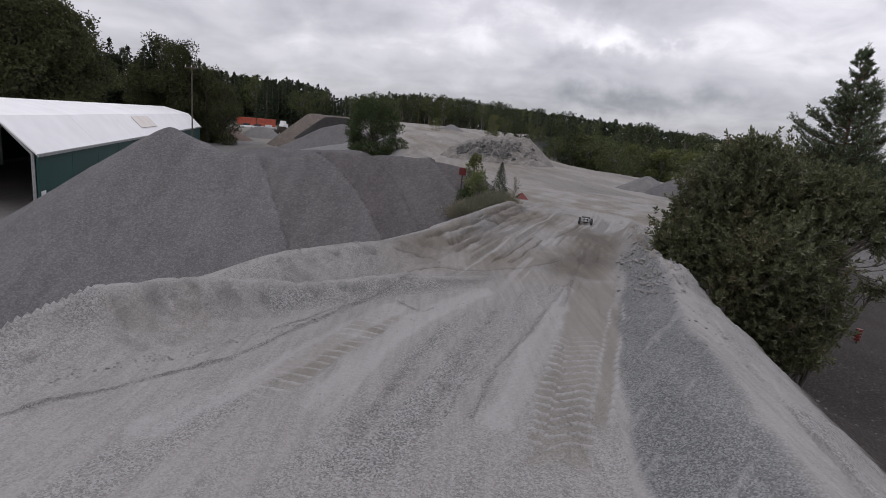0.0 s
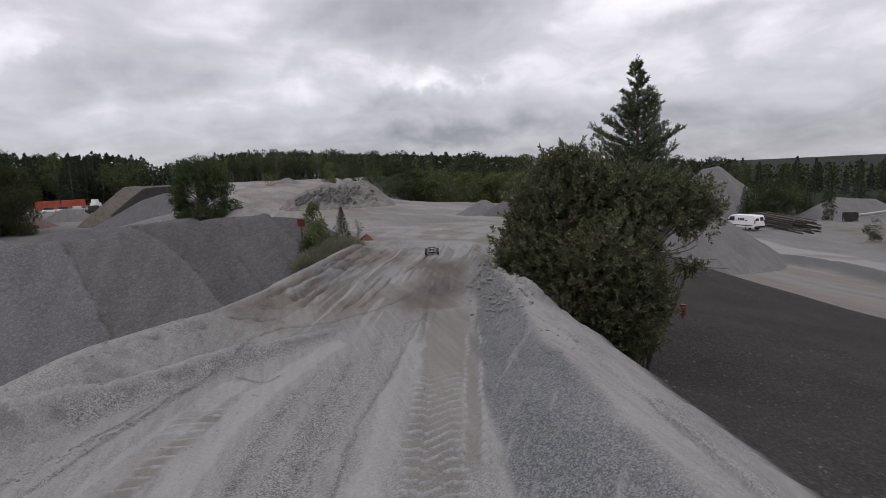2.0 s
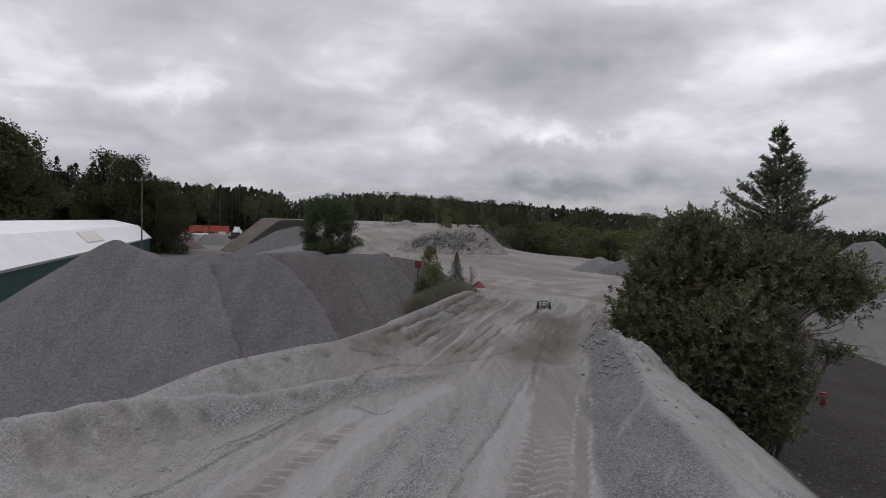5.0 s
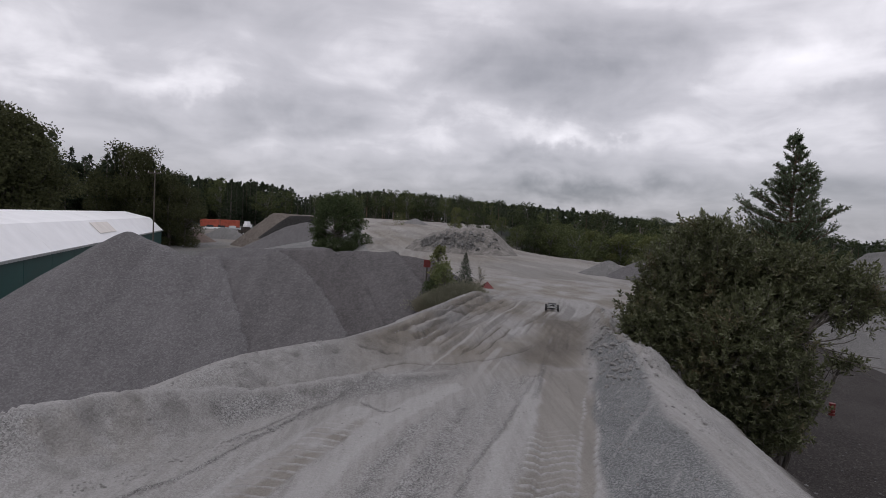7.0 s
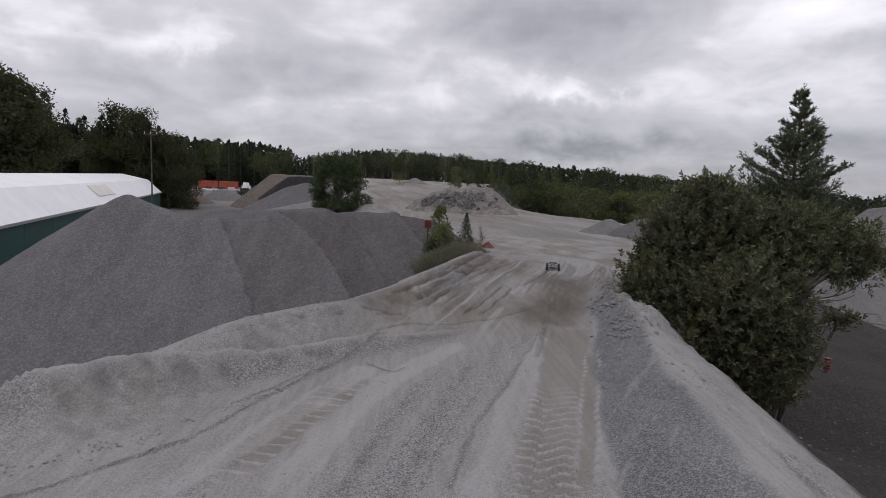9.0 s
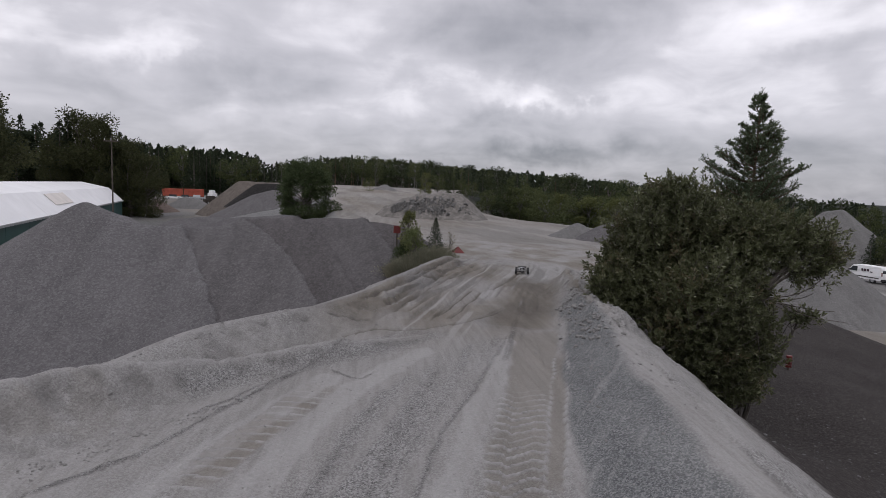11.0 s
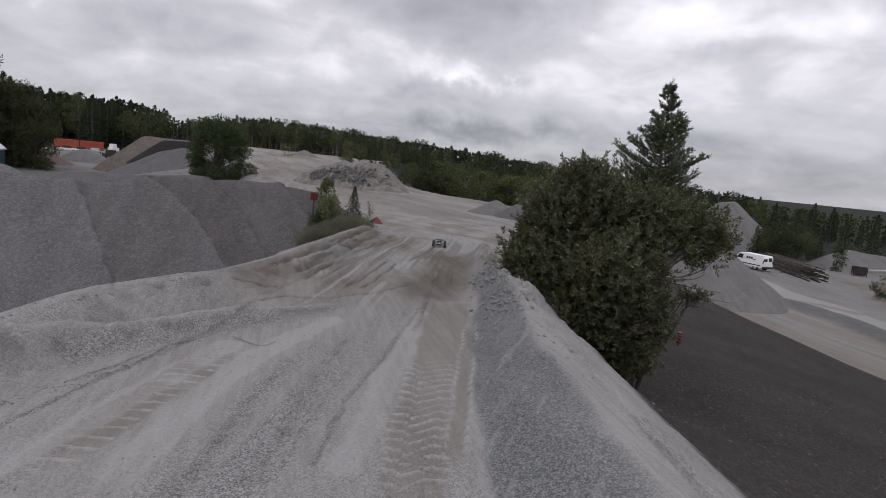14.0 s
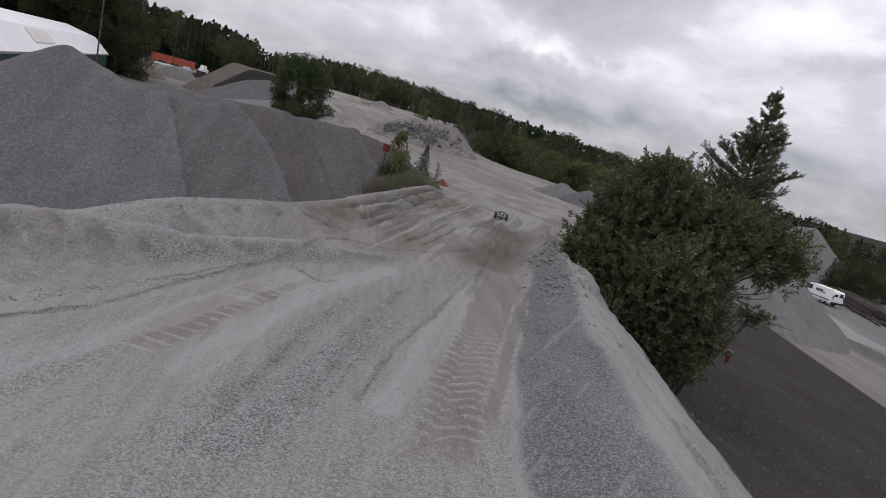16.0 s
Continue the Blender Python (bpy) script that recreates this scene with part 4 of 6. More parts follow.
heap("gravel_mound", "reddish brown heap near the far containers", [top(-20.6, 133.3, -1.78)], 0.6, M_GRAVEL_BROWN, -6.0, 0.5, seed=11)
heap("gravel_mound", "pale gravel heap near the far containers", [top(-18.2, 149.8, -1.40), top(-17.1, 147.8, -1.68)], 0.6, M_GRAVEL_PALE, -6.0, 0.5, seed=12)
M_SOIL = gravel_material("grey_soil", (0.055, 0.047, 0.041), (0.115, 0.100, 0.088), (0.19, 0.172, 0.155), 6)
heap("gravel_mound", "large grey mound with flattened top", [top(-13.3, 126.9, 0.35), top(-12.4, 127.1, 0.45), top(-10.0, 129.5, 0.35)], 0.85, M_SOIL, -5.0, 0.5, seed=13, flat=2.1)
heap("gravel_mound", "black soil heap on a grey mound", [top(-11.9, 113.5, 0.02), top(-9.9, 114.0, 0.12)], 0.8, gravel_material("black_soil", (0.008, 0.008, 0.008), (0.02, 0.019, 0.019), (0.05, 0.048, 0.046), 8), -2.2, 0.4, seed=14)
heap("gravel_mound", "grey gravel heap below a mound", [top(-12.0, 97.0, -1.02), top(-10.4, 94.9, -0.56), top(-9.1, 95.1, -0.74)], 0.55, M_GRAVEL, -4.0, 0.4, seed=15)
heap("gravel_mound", "low grey heap behind the long heap", [top(-19.0, 42.7, -3.46), top(-12.4, 47.4, -3.16), top(-8.6, 47.6, -2.96)], 0.5, M_GRAVEL, -4.0, 0.3, seed=16)
heap("gravel_mound", "tiny pale heap on the hilltop", [top(0.6, 114.2, 0.46)], 0.5, M_GRAVEL_PALE, 0.5, 0.3, seed=17)


# ---- foliage ----
def leaf_quads(c, axis, length, width, rng, fold=0.25):
    """One folded diamond a leaf: centres c, growing along axis."""
    n = len(c)
    axis = axis / (np.linalg.norm(axis, axis=1, keepdims=True) + 1e-9)
    side = np.cross(axis, rng.normal(size=(n, 3)))
    side /= np.linalg.norm(side, axis=1, keepdims=True) + 1e-9
    up = np.cross(axis, side)
    ln = length * rng.uniform(0.7, 1.3, (n, 1))
    wd = width * rng.uniform(0.7, 1.3, (n, 1))
    a, t = c, c + axis * ln
    mid = c + axis * ln * 0.45 + up * wd * fold
    v = np.stack([a, mid + side * wd / 2, t, mid - side * wd / 2], 1).reshape(-1, 3)
    return v, np.arange(4 * n).reshape(-1, 4)


def tube(path, radii, sides=7):
    """A tapered limb along a path of points."""
    path = np.asarray(path, float)
    vs, fs = [], []
    for i, (p, r) in enumerate(zip(path, radii)):
        d = path[min(i + 1, len(path) - 1)] - path[max(i - 1, 0)]
        d = d / (np.linalg.norm(d) + 1e-9)
        s = np.cross(d, (0.31, 0.92, 0.21))
        s /= np.linalg.norm(s)
        q = np.cross(d, s)
        for k in range(sides):
            a = 2 * math.pi * k / sides
            vs.append(p + r * (math.cos(a) * s + math.sin(a) * q))
    for i in range(len(path) - 1):
        for k in range(sides):
            a, b = i * sides + k, i * sides + (k + 1) % sides
            fs.append([a, b, b + sides, a + sides])
    return np.array(vs), fs


def join(pieces):
    """Several (verts, faces) as one."""
    vs, fs, o = [], [], 0
    for v, f in pieces:
        vs.append(np.asarray(v))
        fs += [[i + o for i in q] for q in (f.tolist() if isinstance(f, np.ndarray) else f)]
        o += len(v)
    return np.concatenate(vs), fs


def bend(a, b, rng, steps=5, sag=0.1):
    a, b = np.asarray(a, float), np.asarray(b, float)
    t = np.linspace(0, 1, steps)[:, None]
    off = rng.normal(size=3) * np.linalg.norm(b - a) * sag
    return a + (b - a) * t + off * np.sin(math.pi * t)


def unit(v):
    return v / (np.linalg.norm(v, axis=-1, keepdims=True) + 1e-9)


def young_pine(at, h, seed):
    """A slender young pine: whorls of branches that turn up at their ends, each set with bottle-brush shoots."""
    rng = np.random.default_rng(seed)
    ob = thing("pine_tree", "slender young pine with tufted upturned branches behind a bush", "pine tree", at)
    part("trunk", mesh("trunk", *tube(np.array([[0, 0, -0.3], [0.03, 0, h * 0.4], [0, 0.02, h * 0.8], [0, 0, h * 0.98]]), [0.055, 0.042, 0.02, 0.006], 8), M_BARK_PINE), None, ob)
    wood, need, shoots = [], [], []
    for z0, z1 in ((h * 0.80, h * 0.86), (h * 0.86, h * 0.93), (h * 0.93, h * 1.0)):
        shoots.append((np.array([0, 0, z0]), np.array([0.005, 0, z1])))
    drop = 0.17
    whorl = 0
    while drop < 2.6:
        z = h - drop
        reach = float(np.interp(drop, [0.1, 0.28, 0.55, 0.95, 1.2, 1.6, 2.6], [0.05, 0.10, 0.24, 0.40, 0.55, 0.68, 0.76]))
        a0 = 2.4 * whorl + rng.uniform(-0.3, 0.3)
        n = 5 + (drop > 0.5)
        for k in range(n):
            a = a0 + 2 * math.pi * k / n + rng.normal() * 0.18
            r = reach * rng.uniform(0.45, 1.05)
            if whorl == 12 and k == 0:
                a, r = radians(144), 0.74
            out = np.array([math.cos(a), math.sin(a), 0])
            zz = z + rng.normal() * 0.03
            rise = rng.uniform(0.10, 0.36) + 0.7 * max(0.0, 1 - drop / 0.8)
            t = np.linspace(0, 1, 6)[:, None]
            path = np.array([0, 0, zz]) + out * r * t + np.array([0, 0, 1.0]) * r * (rise * t + 0.42 * np.clip(t - 0.45, 0, 1) ** 1.4)
            path[1:, :2] += rng.normal(size=2) * 0.02
            wood.append(tube(path, np.linspace(0.006 + 0.013 * r, 0.004, 6), 5))
            shoots.append((path[4], path[5] + (path[5] - path[4]) * 0.3))
            count = max(2, int(r / 0.047))
            for q in range(count):
                t = 0.12 + 0.84 * (q + rng.uniform(0.2, 0.8)) / count
                i = min(int(t * 5), 4)
                b = path[i] + (path[i + 1] - path[i]) * (t * 5 - i)
                ahead = unit(path[i + 1] - path[i])
                side = np.cross(ahead, (0, 0, 1.0)) * (1 if q % 2 else -1)
                dv = unit(ahead * 0.75 + side * rng.uniform(0.35, 0.95) + np.array([0, 0, rng.uniform(0.1, 1.1)]))
                e = b + dv * rng.uniform(0.08, 0.21) * min(1.0, 0.3 + 1.2 * reach)
                wood.append(tube([b, e], [0.005, 0.003], 3))
                shoots.append((b, e))
        drop += 0.105 * rng.uniform(0.7, 1.3)
        whorl += 1
    for b, e in shoots:
        m = 46
        t = rng.uniform(0.05, 1.05, (m, 1))
        c = b + (e - b) * t
        ax = unit(e - b) * 0.75 + unit(rng.normal(size=(m, 3))) * 0.8
        need.append(leaf_quads(c, ax, 0.050, 0.0095, rng, 0.1))
    part("branch", mesh("branch", *join(wood), M_BARK_PINE), None, ob)
    part("needles", mesh("needles", *join(need), M_PINE), None, ob)
    return ob


def ground_near(x, y):
    return float(land(np.array([x]), np.array([y]))[0][0])


def aim(az, el, d):
    """The point at that bearing and height angle, d metres away in plan."""
    x, y = polar(az, d)
    return np.array([x, y, 1.75 + d * math.tan(radians(el))])


# lobes of the willow's crown: bearing, height angle, distance, half width, half height, twigs, leaves on a twig
WILLOW_LOBES = [
    (26.9, -4.7, 8.9, 0.66, 0.88, 1250, 13),
    (30.3, -2.0, 9.1, 0.76, 0.72, 1250, 13),
    (28.2, 0.6, 9.1, 0.40, 0.30, 260, 12),
    (25.0, -8.6, 8.6, 0.60, 0.55, 800, 13),
    (31.5, -9.6, 8.5, 0.86, 0.98, 1700, 13),
    (34.9, -12.4, 8.6, 0.64, 0.66, 1050, 13),
    (35.6, -15.8, 8.5, 0.42, 0.40, 420, 12),
    (32.6, -14.2, 8.4, 0.45, 0.40, 380, 12),
    (36.0, -3.2, 9.2, 0.66, 0.60, 760, 12),
    (36.2, -7.6, 9.0, 0.30, 0.45, 220, 11),
    (40.0, -2.7, 9.3, 0.52, 0.38, 260, 10),
    (41.4, -4.2, 9.2, 0.34, 0.30, 120, 9),
    (40.4, -5.0, 9.2, 0.42, 0.34, 120, 9),
    (39.4, -5.2, 9.1, 0.36, 0.20, 70, 9),
    (40.2, -9.4, 8.9, 0.30, 0.16, 40, 8),
    (37.2, -11.6, 8.9, 0.24, 0.38, 80, 10),
]


def willow(at, seed, leaf):
    """A broad willow: lobes of leafy twigs, closed towards the road and open on its far side, borne by stems from one foot."""
    rng = np.random.default_rng(seed)
    ob = thing("willow_bush", "large dense grey-green willow bush on the slope", "bush", at)
    base = np.array(at)
    centres = [aim(*lobe[:3]) - base for lobe in WILLOW_LOBES]
    sizes = [np.array([lobe[3], lobe[3], lobe[4]]) for lobe in WILLOW_LOBES]
    wood, lv = [], []
    fork = aim(36.9, -8.4, 8.95) - base
    foot = np.array([0.0, 0.0, -0.3])
    wood.append(tube(bend(foot, fork, rng, 6, 0.05), np.linspace(0.055, 0.036, 6), 8))
    for li, (c0, size, lobe) in enumerate(zip(centres, sizes, WILLOW_LOBES)):
        start = fork if lobe[0] > 36 and lobe[1] > -9 else foot + rng.normal(size=3) * np.array([0.2, 0.2, 0])
        limb = bend(start, c0, rng, 6, 0.07)
        wood.append(tube(limb, np.linspace(0.03, 0.014, 6), 6))
        lumps = unit(rng.normal(size=(9, 3)))
        amp = rng.uniform(-0.40, 0.34, 9)
        boughs = []
        for _ in range(max(4, lobe[5] // 60)):
            tip = c0 + unit(rng.normal(size=3)) * size * rng.uniform(0.55, 0.9)
            bough = bend(limb[int(rng.integers(3, 6))], tip, rng, 5, 0.08)
            wood.append(tube(bough, np.linspace(0.011, 0.004, 5), 4))
            boughs.append(bough)
        made = 0
        while made < lobe[5]:
            d = unit(rng.normal(size=3))
            r = (1 + float(np.sum(amp * np.exp(-((1 - lumps @ d) / 0.10))))) * rng.uniform(0.15, 1.0) ** 0.55 * (1 + 0.10 * rng.normal())
            if rng.uniform() < 0.05:
                r *= rng.uniform(1.05, 1.28)
            p = c0 + d * r * size
            made += 1
            if any(np.sum(((p - c1) / s1) ** 2) < 0.36 for j, (c1, s1) in enumerate(zip(centres, sizes)) if j != li):
                continue
            if p[2] + at[2] < -0.1:
                floor = ground_near(p[0] + at[0], p[1] + at[1]) - at[2] + 0.05
                if p[2] < floor:
                    p[2] = floor + abs(rng.normal()) * 0.10
            grow = unit(d * 0.75 + np.array([0, 0, 0.5]) + rng.normal(size=3) * 0.35)
            b = p - grow * rng.uniform(0.13, 0.22)
            wood.append(tube([b, p], [0.004, 0.002], 3))
            if made % 6 == 0:
                near = boughs[int(rng.integers(len(boughs)))][3]
                if np.linalg.norm(near - b) < 0.55:
                    wood.append(tube([near, (near + b) / 2 + rng.normal(size=3) * 0.02, b], [0.006, 0.005, 0.004], 3))
            m = lobe[6] + 2
            t = np.linspace(0.1, 1.0, m)[:, None]
            turn = np.arange(m) * 2.4 + rng.uniform(0, 6.28)
            e1 = unit(np.cross(grow, (0.3, 0.8, 0.5)))
            e2 = np.cross(grow, e1)
            spoke = np.cos(turn)[:, None] * e1 + np.sin(turn)[:, None] * e2
            ax = spoke * (1.0 - 0.45 * t) + grow * (0.35 + 0.6 * t) + rng.normal(size=(m, 3)) * 0.25
            lv.append(leaf_quads(b + (p - b) * t, ax, leaf, leaf * 0.48, rng))
    for az, el, d in ((40.6, -6.4, 9.0), (41.0, -7.4, 9.0), (42.6, -8.8, 8.8), (43.6, -9.6, 8.8), (41.8, -5.6, 9.1), (42.2, -10.4, 8.7), (40.4, -11.2, 8.7)):
        tip = aim(az, el, d) - base
        wood.append(tube(bend(fork, tip, rng, 7, 0.12), np.linspace(0.012, 0.003, 7), 5))
    part("stem", mesh("stem", *join(wood), M_BARK), None, ob, "thin grey-brown stems")
    part("foliage", mesh("foliage", *join(lv), M_WILLOW), None, ob)
    return ob


bx, by = polar(34.2, 8.8)
bz = ground_z(bx, by)
willow((bx, by, bz), 4, 0.062)
px, py = polar(35.6, 9.9)
young_pine((px, py, ground_z(px, py)), 1.75 + 9.9 * math.tan(radians(10.1)) - ground_z(px, py), 7)


# ---- trees farther off ----
def conifer(name, label, h, r, seed, material, bark, bare=0.1, category="spruce tree", branches=150):
    rng = np.random.default_rng(seed)
    ob = thing(name, label, category)
    part("trunk", mesh("trunk", *tube(np.array([[0, 0, -0.6], [0, 0, h * 0.5], [0, 0, h * 0.97]]), [0.016 * h, 0.011 * h, 0.002 * h], 6), bark), None, ob)
    lv = []
    for i in range(branches):
        u = (i + rng.uniform()) / branches
        z = h * (bare + (1 - bare) * u)
        reach = r * (1 - u) ** 0.95 * rng.uniform(0.55, 1.15) + 0.008 * h
        a = i * 2.399 + rng.normal() * 0.2
        d = np.array([math.cos(a), math.sin(a), 0])
        m = 7
        t = rng.uniform(0.12, 1.0, (m, 1))
        c = np.array([0, 0, z]) + d * reach * t + np.array([0, 0, -0.25]) * reach * t
        ax = d * 0.8 + np.array([0, 0, -0.25]) + unit(rng.normal(size=(m, 3))) * 0.7
        lv.append(leaf_quads(c, ax, 0.046 * h * (1.05 - 0.6 * u), 0.022 * h * (1.05 - 0.5 * u), rng))
    lv.append(leaf_quads(np.array([[0, 0, h * 0.93]] * 5), np.array([[0, 0, 1.0]] * 5) + rng.normal(size=(5, 3)) * 0.15, 0.07 * h, 0.02 * h, rng))
    part("crown", mesh("crown", *join(lv), material), None, ob)
    return ob


def broadleaf(name, label, h, r, seed, material, bark, bare=0.15, category="tree", leaves=2500, size=0.030, lumps_n=26, dome=False):
    rng = np.random.default_rng(seed)
    ob = thing(name, label, category)
    wood = [tube(bend((0, 0, -0.5), (rng.normal() * 0.05 * h, rng.normal() * 0.05 * h, h * 0.85), rng, 6, 0.03), np.linspace(0.017 * h, 0.003 * h, 6), 7)]
    lumps = []
    for i in range(lumps_n):
        u = rng.uniform(bare, 0.97)
        a = i * 2.399
        w = r * (math.sin(math.pi * min(1, (u - bare) / (1 - bare) * 0.85 + 0.13)) ** 0.55) * rng.uniform(0.45, 0.85)
        c = np.array([w * math.cos(a), w * math.sin(a), u * h])
        if dome:
            w = rng.uniform(0.03, 0.88)
            e = r * (math.sqrt(max(0.0, 1 - ((w - 0.25) / 0.70) ** 2)) if w > 0.25 else 0.8 + 0.8 * w) * rng.uniform(0.3, 1.0) ** 0.5 * (1 + 0.2 * math.sin(3 * a + 1))
            c = np.array([e * math.cos(a), e * math.sin(a), h * w])
            u = c[2] / h
        lumps.append((c, r * (rng.uniform(0.10, 0.32) if dome else rng.uniform(0.22, 0.42))))
        wood.append(tube(bend((0, 0, max(0.05, u - 0.22) * h), c, rng, 4, 0.08), [0.007 * h, 0.005 * h, 0.003 * h, 0.001 * h], 4))
    lv = []
    for c, w in lumps:
        m = leaves // len(lumps)
        d = unit(rng.normal(size=(m, 3)))
        p = c + d * w * rng.uniform(0.45, 1.12, (m, 1)) * np.array([1, 1, 0.9])
        lv.append(leaf_quads(p, d + rng.normal(size=(m, 3)) * 0.8, size * h, size * h * 0.6, rng))
    part("trunk", mesh("trunk", *join(wood), bark), None, ob)
    part("crown", mesh("crown", *join(lv), material), None, ob)
    return ob


PROTO = {
    "spruce": (10.0, conifer("spruce_tree", "dark green spruce at the edge of the wood", 10, 1.9, 21, M_SPRUCE, M_BARK), "wood round the quarry"),
    "spruce_b": (10.0, conifer("spruce_tree", "narrow dark spruce at the edge of the wood", 10, 1.4, 22, M_SPRUCE, M_BARK, 0.2), "wood round the quarry"),
    "pine": (10.0, conifer("pine_tree", "tall pine with a bare trunk at the edge of the wood", 10, 1.9, 23, M_FAR_PINE, M_BARK_PINE, 0.45, "pine tree", 110), "wood round the quarry"),
    "birch": (10.0, broadleaf("birch_tree", "leafy birch with a pale trunk at the edge of the wood", 10, 2.6, 24, M_BIRCH, M_BARK_BIRCH, 0.25), "wood round the quarry"),
    "alder": (10.0, broadleaf("alder_tree", "dark leafy alder at the edge of the wood", 10, 3.0, 25, M_DARKLEAF, M_BARK, 0.08), "wood round the quarry"),
    "aspen": (10.0, broadleaf("aspen_tree", "tall leafy aspen standing behind the storage hall", 10, 2.9, 27, M_ASPEN, M_BARK, 0.06, "tree", 9000, 0.021, 40), "wood round the quarry"),
    "yellow": (10.0, broadleaf("birch_tree", "yellowing birch at the edge of the wood", 10, 2.6, 26, M_YELLOW, M_BARK_BIRCH, 0.12), "wood round the quarry"),
}
for _, ob, g in PROTO.values():
    tagged(ob, group=g)
USED = set()


def plant(kind, az, d, el, rng, wide=1.0, sink=0.0):
    """A tree of that kind whose top shows at the elevation el."""
    h0, ob, _ = PROTO[kind]
    x, y = polar(az, d)
    z = tree_z(x, y) - sink
    h = max(2.0, 1.75 + d * math.tan(radians(el)) - z)
    s = h / h0
    m = Matrix.Translation((x, y, z)) @ Matrix.Rotation(rng.uniform(0, 6.28), 4, "Z") @ Matrix.Diagonal((s * wide, s * wide, s, 1))
    if kind not in USED:
        USED.add(kind)
        ob.matrix_basis = m
        return ob
    c = copy_thing(ob, Matrix())
    c.matrix_basis = m
    return c


def belt(a0, a1, n, d0, d1, tops, kinds, seed, wide=1.0, jitter=0.5):
    rng = np.random.default_rng(seed)
    for i in range(n):
        az = a0 + (a1 - a0) * (i + rng.uniform(0, 1)) / n
        el = np.interp(az, [p[0] for p in tops], [p[1] for p in tops]) - abs(rng.normal()) * jitter
        plant(kinds[int(rng.integers(len(kinds)))], az, rng.uniform(d0, d1), el, rng, wide * rng.uniform(0.85, 1.2))


LEFT_TOPS = [(-53.0, 8.0), (-35.6, 7.6), (-32.0, 6.9), (-31.0, 5.0), (-28.6, 5.0), (-27.0, 5.6), (-24.7, 5.5), (-23, 4.2), (-21.3, 2.0)]
belt(-51.9, -32.2, 18, 91, 103, LEFT_TOPS, ["aspen", "spruce", "aspen", "aspen"], 1, 1.1)
belt(-51.9, -21.7, 44, 121, 142, LEFT_TOPS, ["spruce", "spruce_b", "pine", "spruce_b", "spruce"], 2, 1.1, 0.8)
belt(-28.5, -20.9, 9, 119, 125, LEFT_TOPS, ["aspen", "aspen", "spruce_b"], 3, 1.0, 0.9)
MID_TOPS = [(a, e + 0.3) for a, e in [(-23.8, 3.01), (-18.0, 3.08), (-14.2, 3.16), (-11.9, 2.51), (-10.5, 2.04), (-7.7, 2.40), (-4.9, 3.04), (0.6, 3.04), (6.2, 2.66), (13.5, 2.30), (19.0, 1.98), (23.7, 1.66), (30.2, 1.12), (39.8, 0.57), (67.9, 0.20)]]
belt(-22.8, -4.0, 52, 221, 258, MID_TOPS, ["spruce", "birch", "pine", "spruce"], 4, 1.25)
belt(-4.9, 11.7, 46, 207, 261, MID_TOPS, ["spruce", "birch", "pine", "alder"], 5, 1.3)
belt(4.3, 28.4, 44, 141, 185, MID_TOPS, ["spruce", "pine", "birch", "alder"], 6, 1.3, 0.5)
belt(4.3, 29.3, 34, 78, 103, [(4.3, 2.02), (8.0, 1.47), (11.7, 0.92), (13.5, 1.47), (17.2, 0.55), (24.6, 0.37), (29.3, 0.19)], ["birch", "birch", "alder", "yellow", "yellow", "birch"], 7, 1.25, 0.8)
belt(28.4, 43.7, 14, 128, 171, MID_TOPS, ["spruce", "pine", "alder"], 8, 1.2)
belt(42.7, 70.0, 34, 122, 156, [(42.7, 0.45), (47.6, 0.40), (55.6, -0.05), (70.0, -0.5)], ["spruce", "spruce_b", "pine", "birch", "spruce_b"], 9, 1.1, 0.8)
belt(44.1, 49.5, 11, 88, 96, [(44.0, -2.0), (46.0, -1.3), (49.5, -2.2)], ["alder", "birch", "alder", "spruce"], 10, 1.3, 0.5)
belt(40, 72, 26, 100, 118, [(40, -2.9), (48, -2.2), (60, -2.6), (72, -3.0)], ["alder", "birch", "alder", "spruce"], 11, 1.5, 0.5)


def far_wood(name, label, a0, a1, n, d0, d1, el, seed, material, fine=1):
    """A wood too far to count: many small ragged conifers in one mesh."""
    rng = np.random.default_rng(seed)
    out = []
    for _ in range(n):
        az, d = rng.uniform(a0, a1), rng.uniform(d0, d1)
        x, y = polar(az, d)
        z = tree_z(x, y)
        h = max(4, 1.75 + d * math.tan(radians(np.interp(az, *el) - abs(rng.normal()) * 0.25)) - z)
        m = 64 * fine
        u = np.sort(rng.uniform(0, 1, m))[:, None]
        a = rng.uniform(0, 6.28, (m, 1))
        w = h * 0.15 * (1 - u) ** 0.9 + 0.05
        c = np.concatenate([x + 0.5 * w * np.cos(a), y + 0.5 * w * np.sin(a), z + h * u * 0.93], 1)
        ax = np.concatenate([np.cos(a), np.sin(a), -0.2 + 1.4 * (u > 0.9)], 1) + rng.normal(size=(m, 3)) * 0.4
        out.append(leaf_quads(c, ax, h * 0.12 / fine**0.6, h * 0.075 / fine**0.6, rng))
    v = np.concatenate([o[0] for o in out])
    ob = new(name, mesh(name, v, np.arange(len(v)).reshape(-1, 4), material))
    return tagged(ob, label, "forest", kind="stuff")


MID = ([p[0] for p in MID_TOPS], [p[1] - 0.35 for p in MID_TOPS])
far_wood("distant_wood", "dark conifer wood behind the quarry", -24.7, 11.7, 420, 254, 325, MID, 31, M_SPRUCE)
far_wood("distant_wood", "dark conifer wood beyond the quarry edge", 4.3, 43.7, 420, 162, 281, MID, 32, M_SPRUCE)
far_wood("distant_wood", "dark wood behind the storage hall", -54.0, -21.5, 200, 124, 160, ([-52, -35.5, -32, -31.5, -22], [6.3, 6.0, 5.4, 4.0, 3.6]), 33, M_SPRUCE, 5)
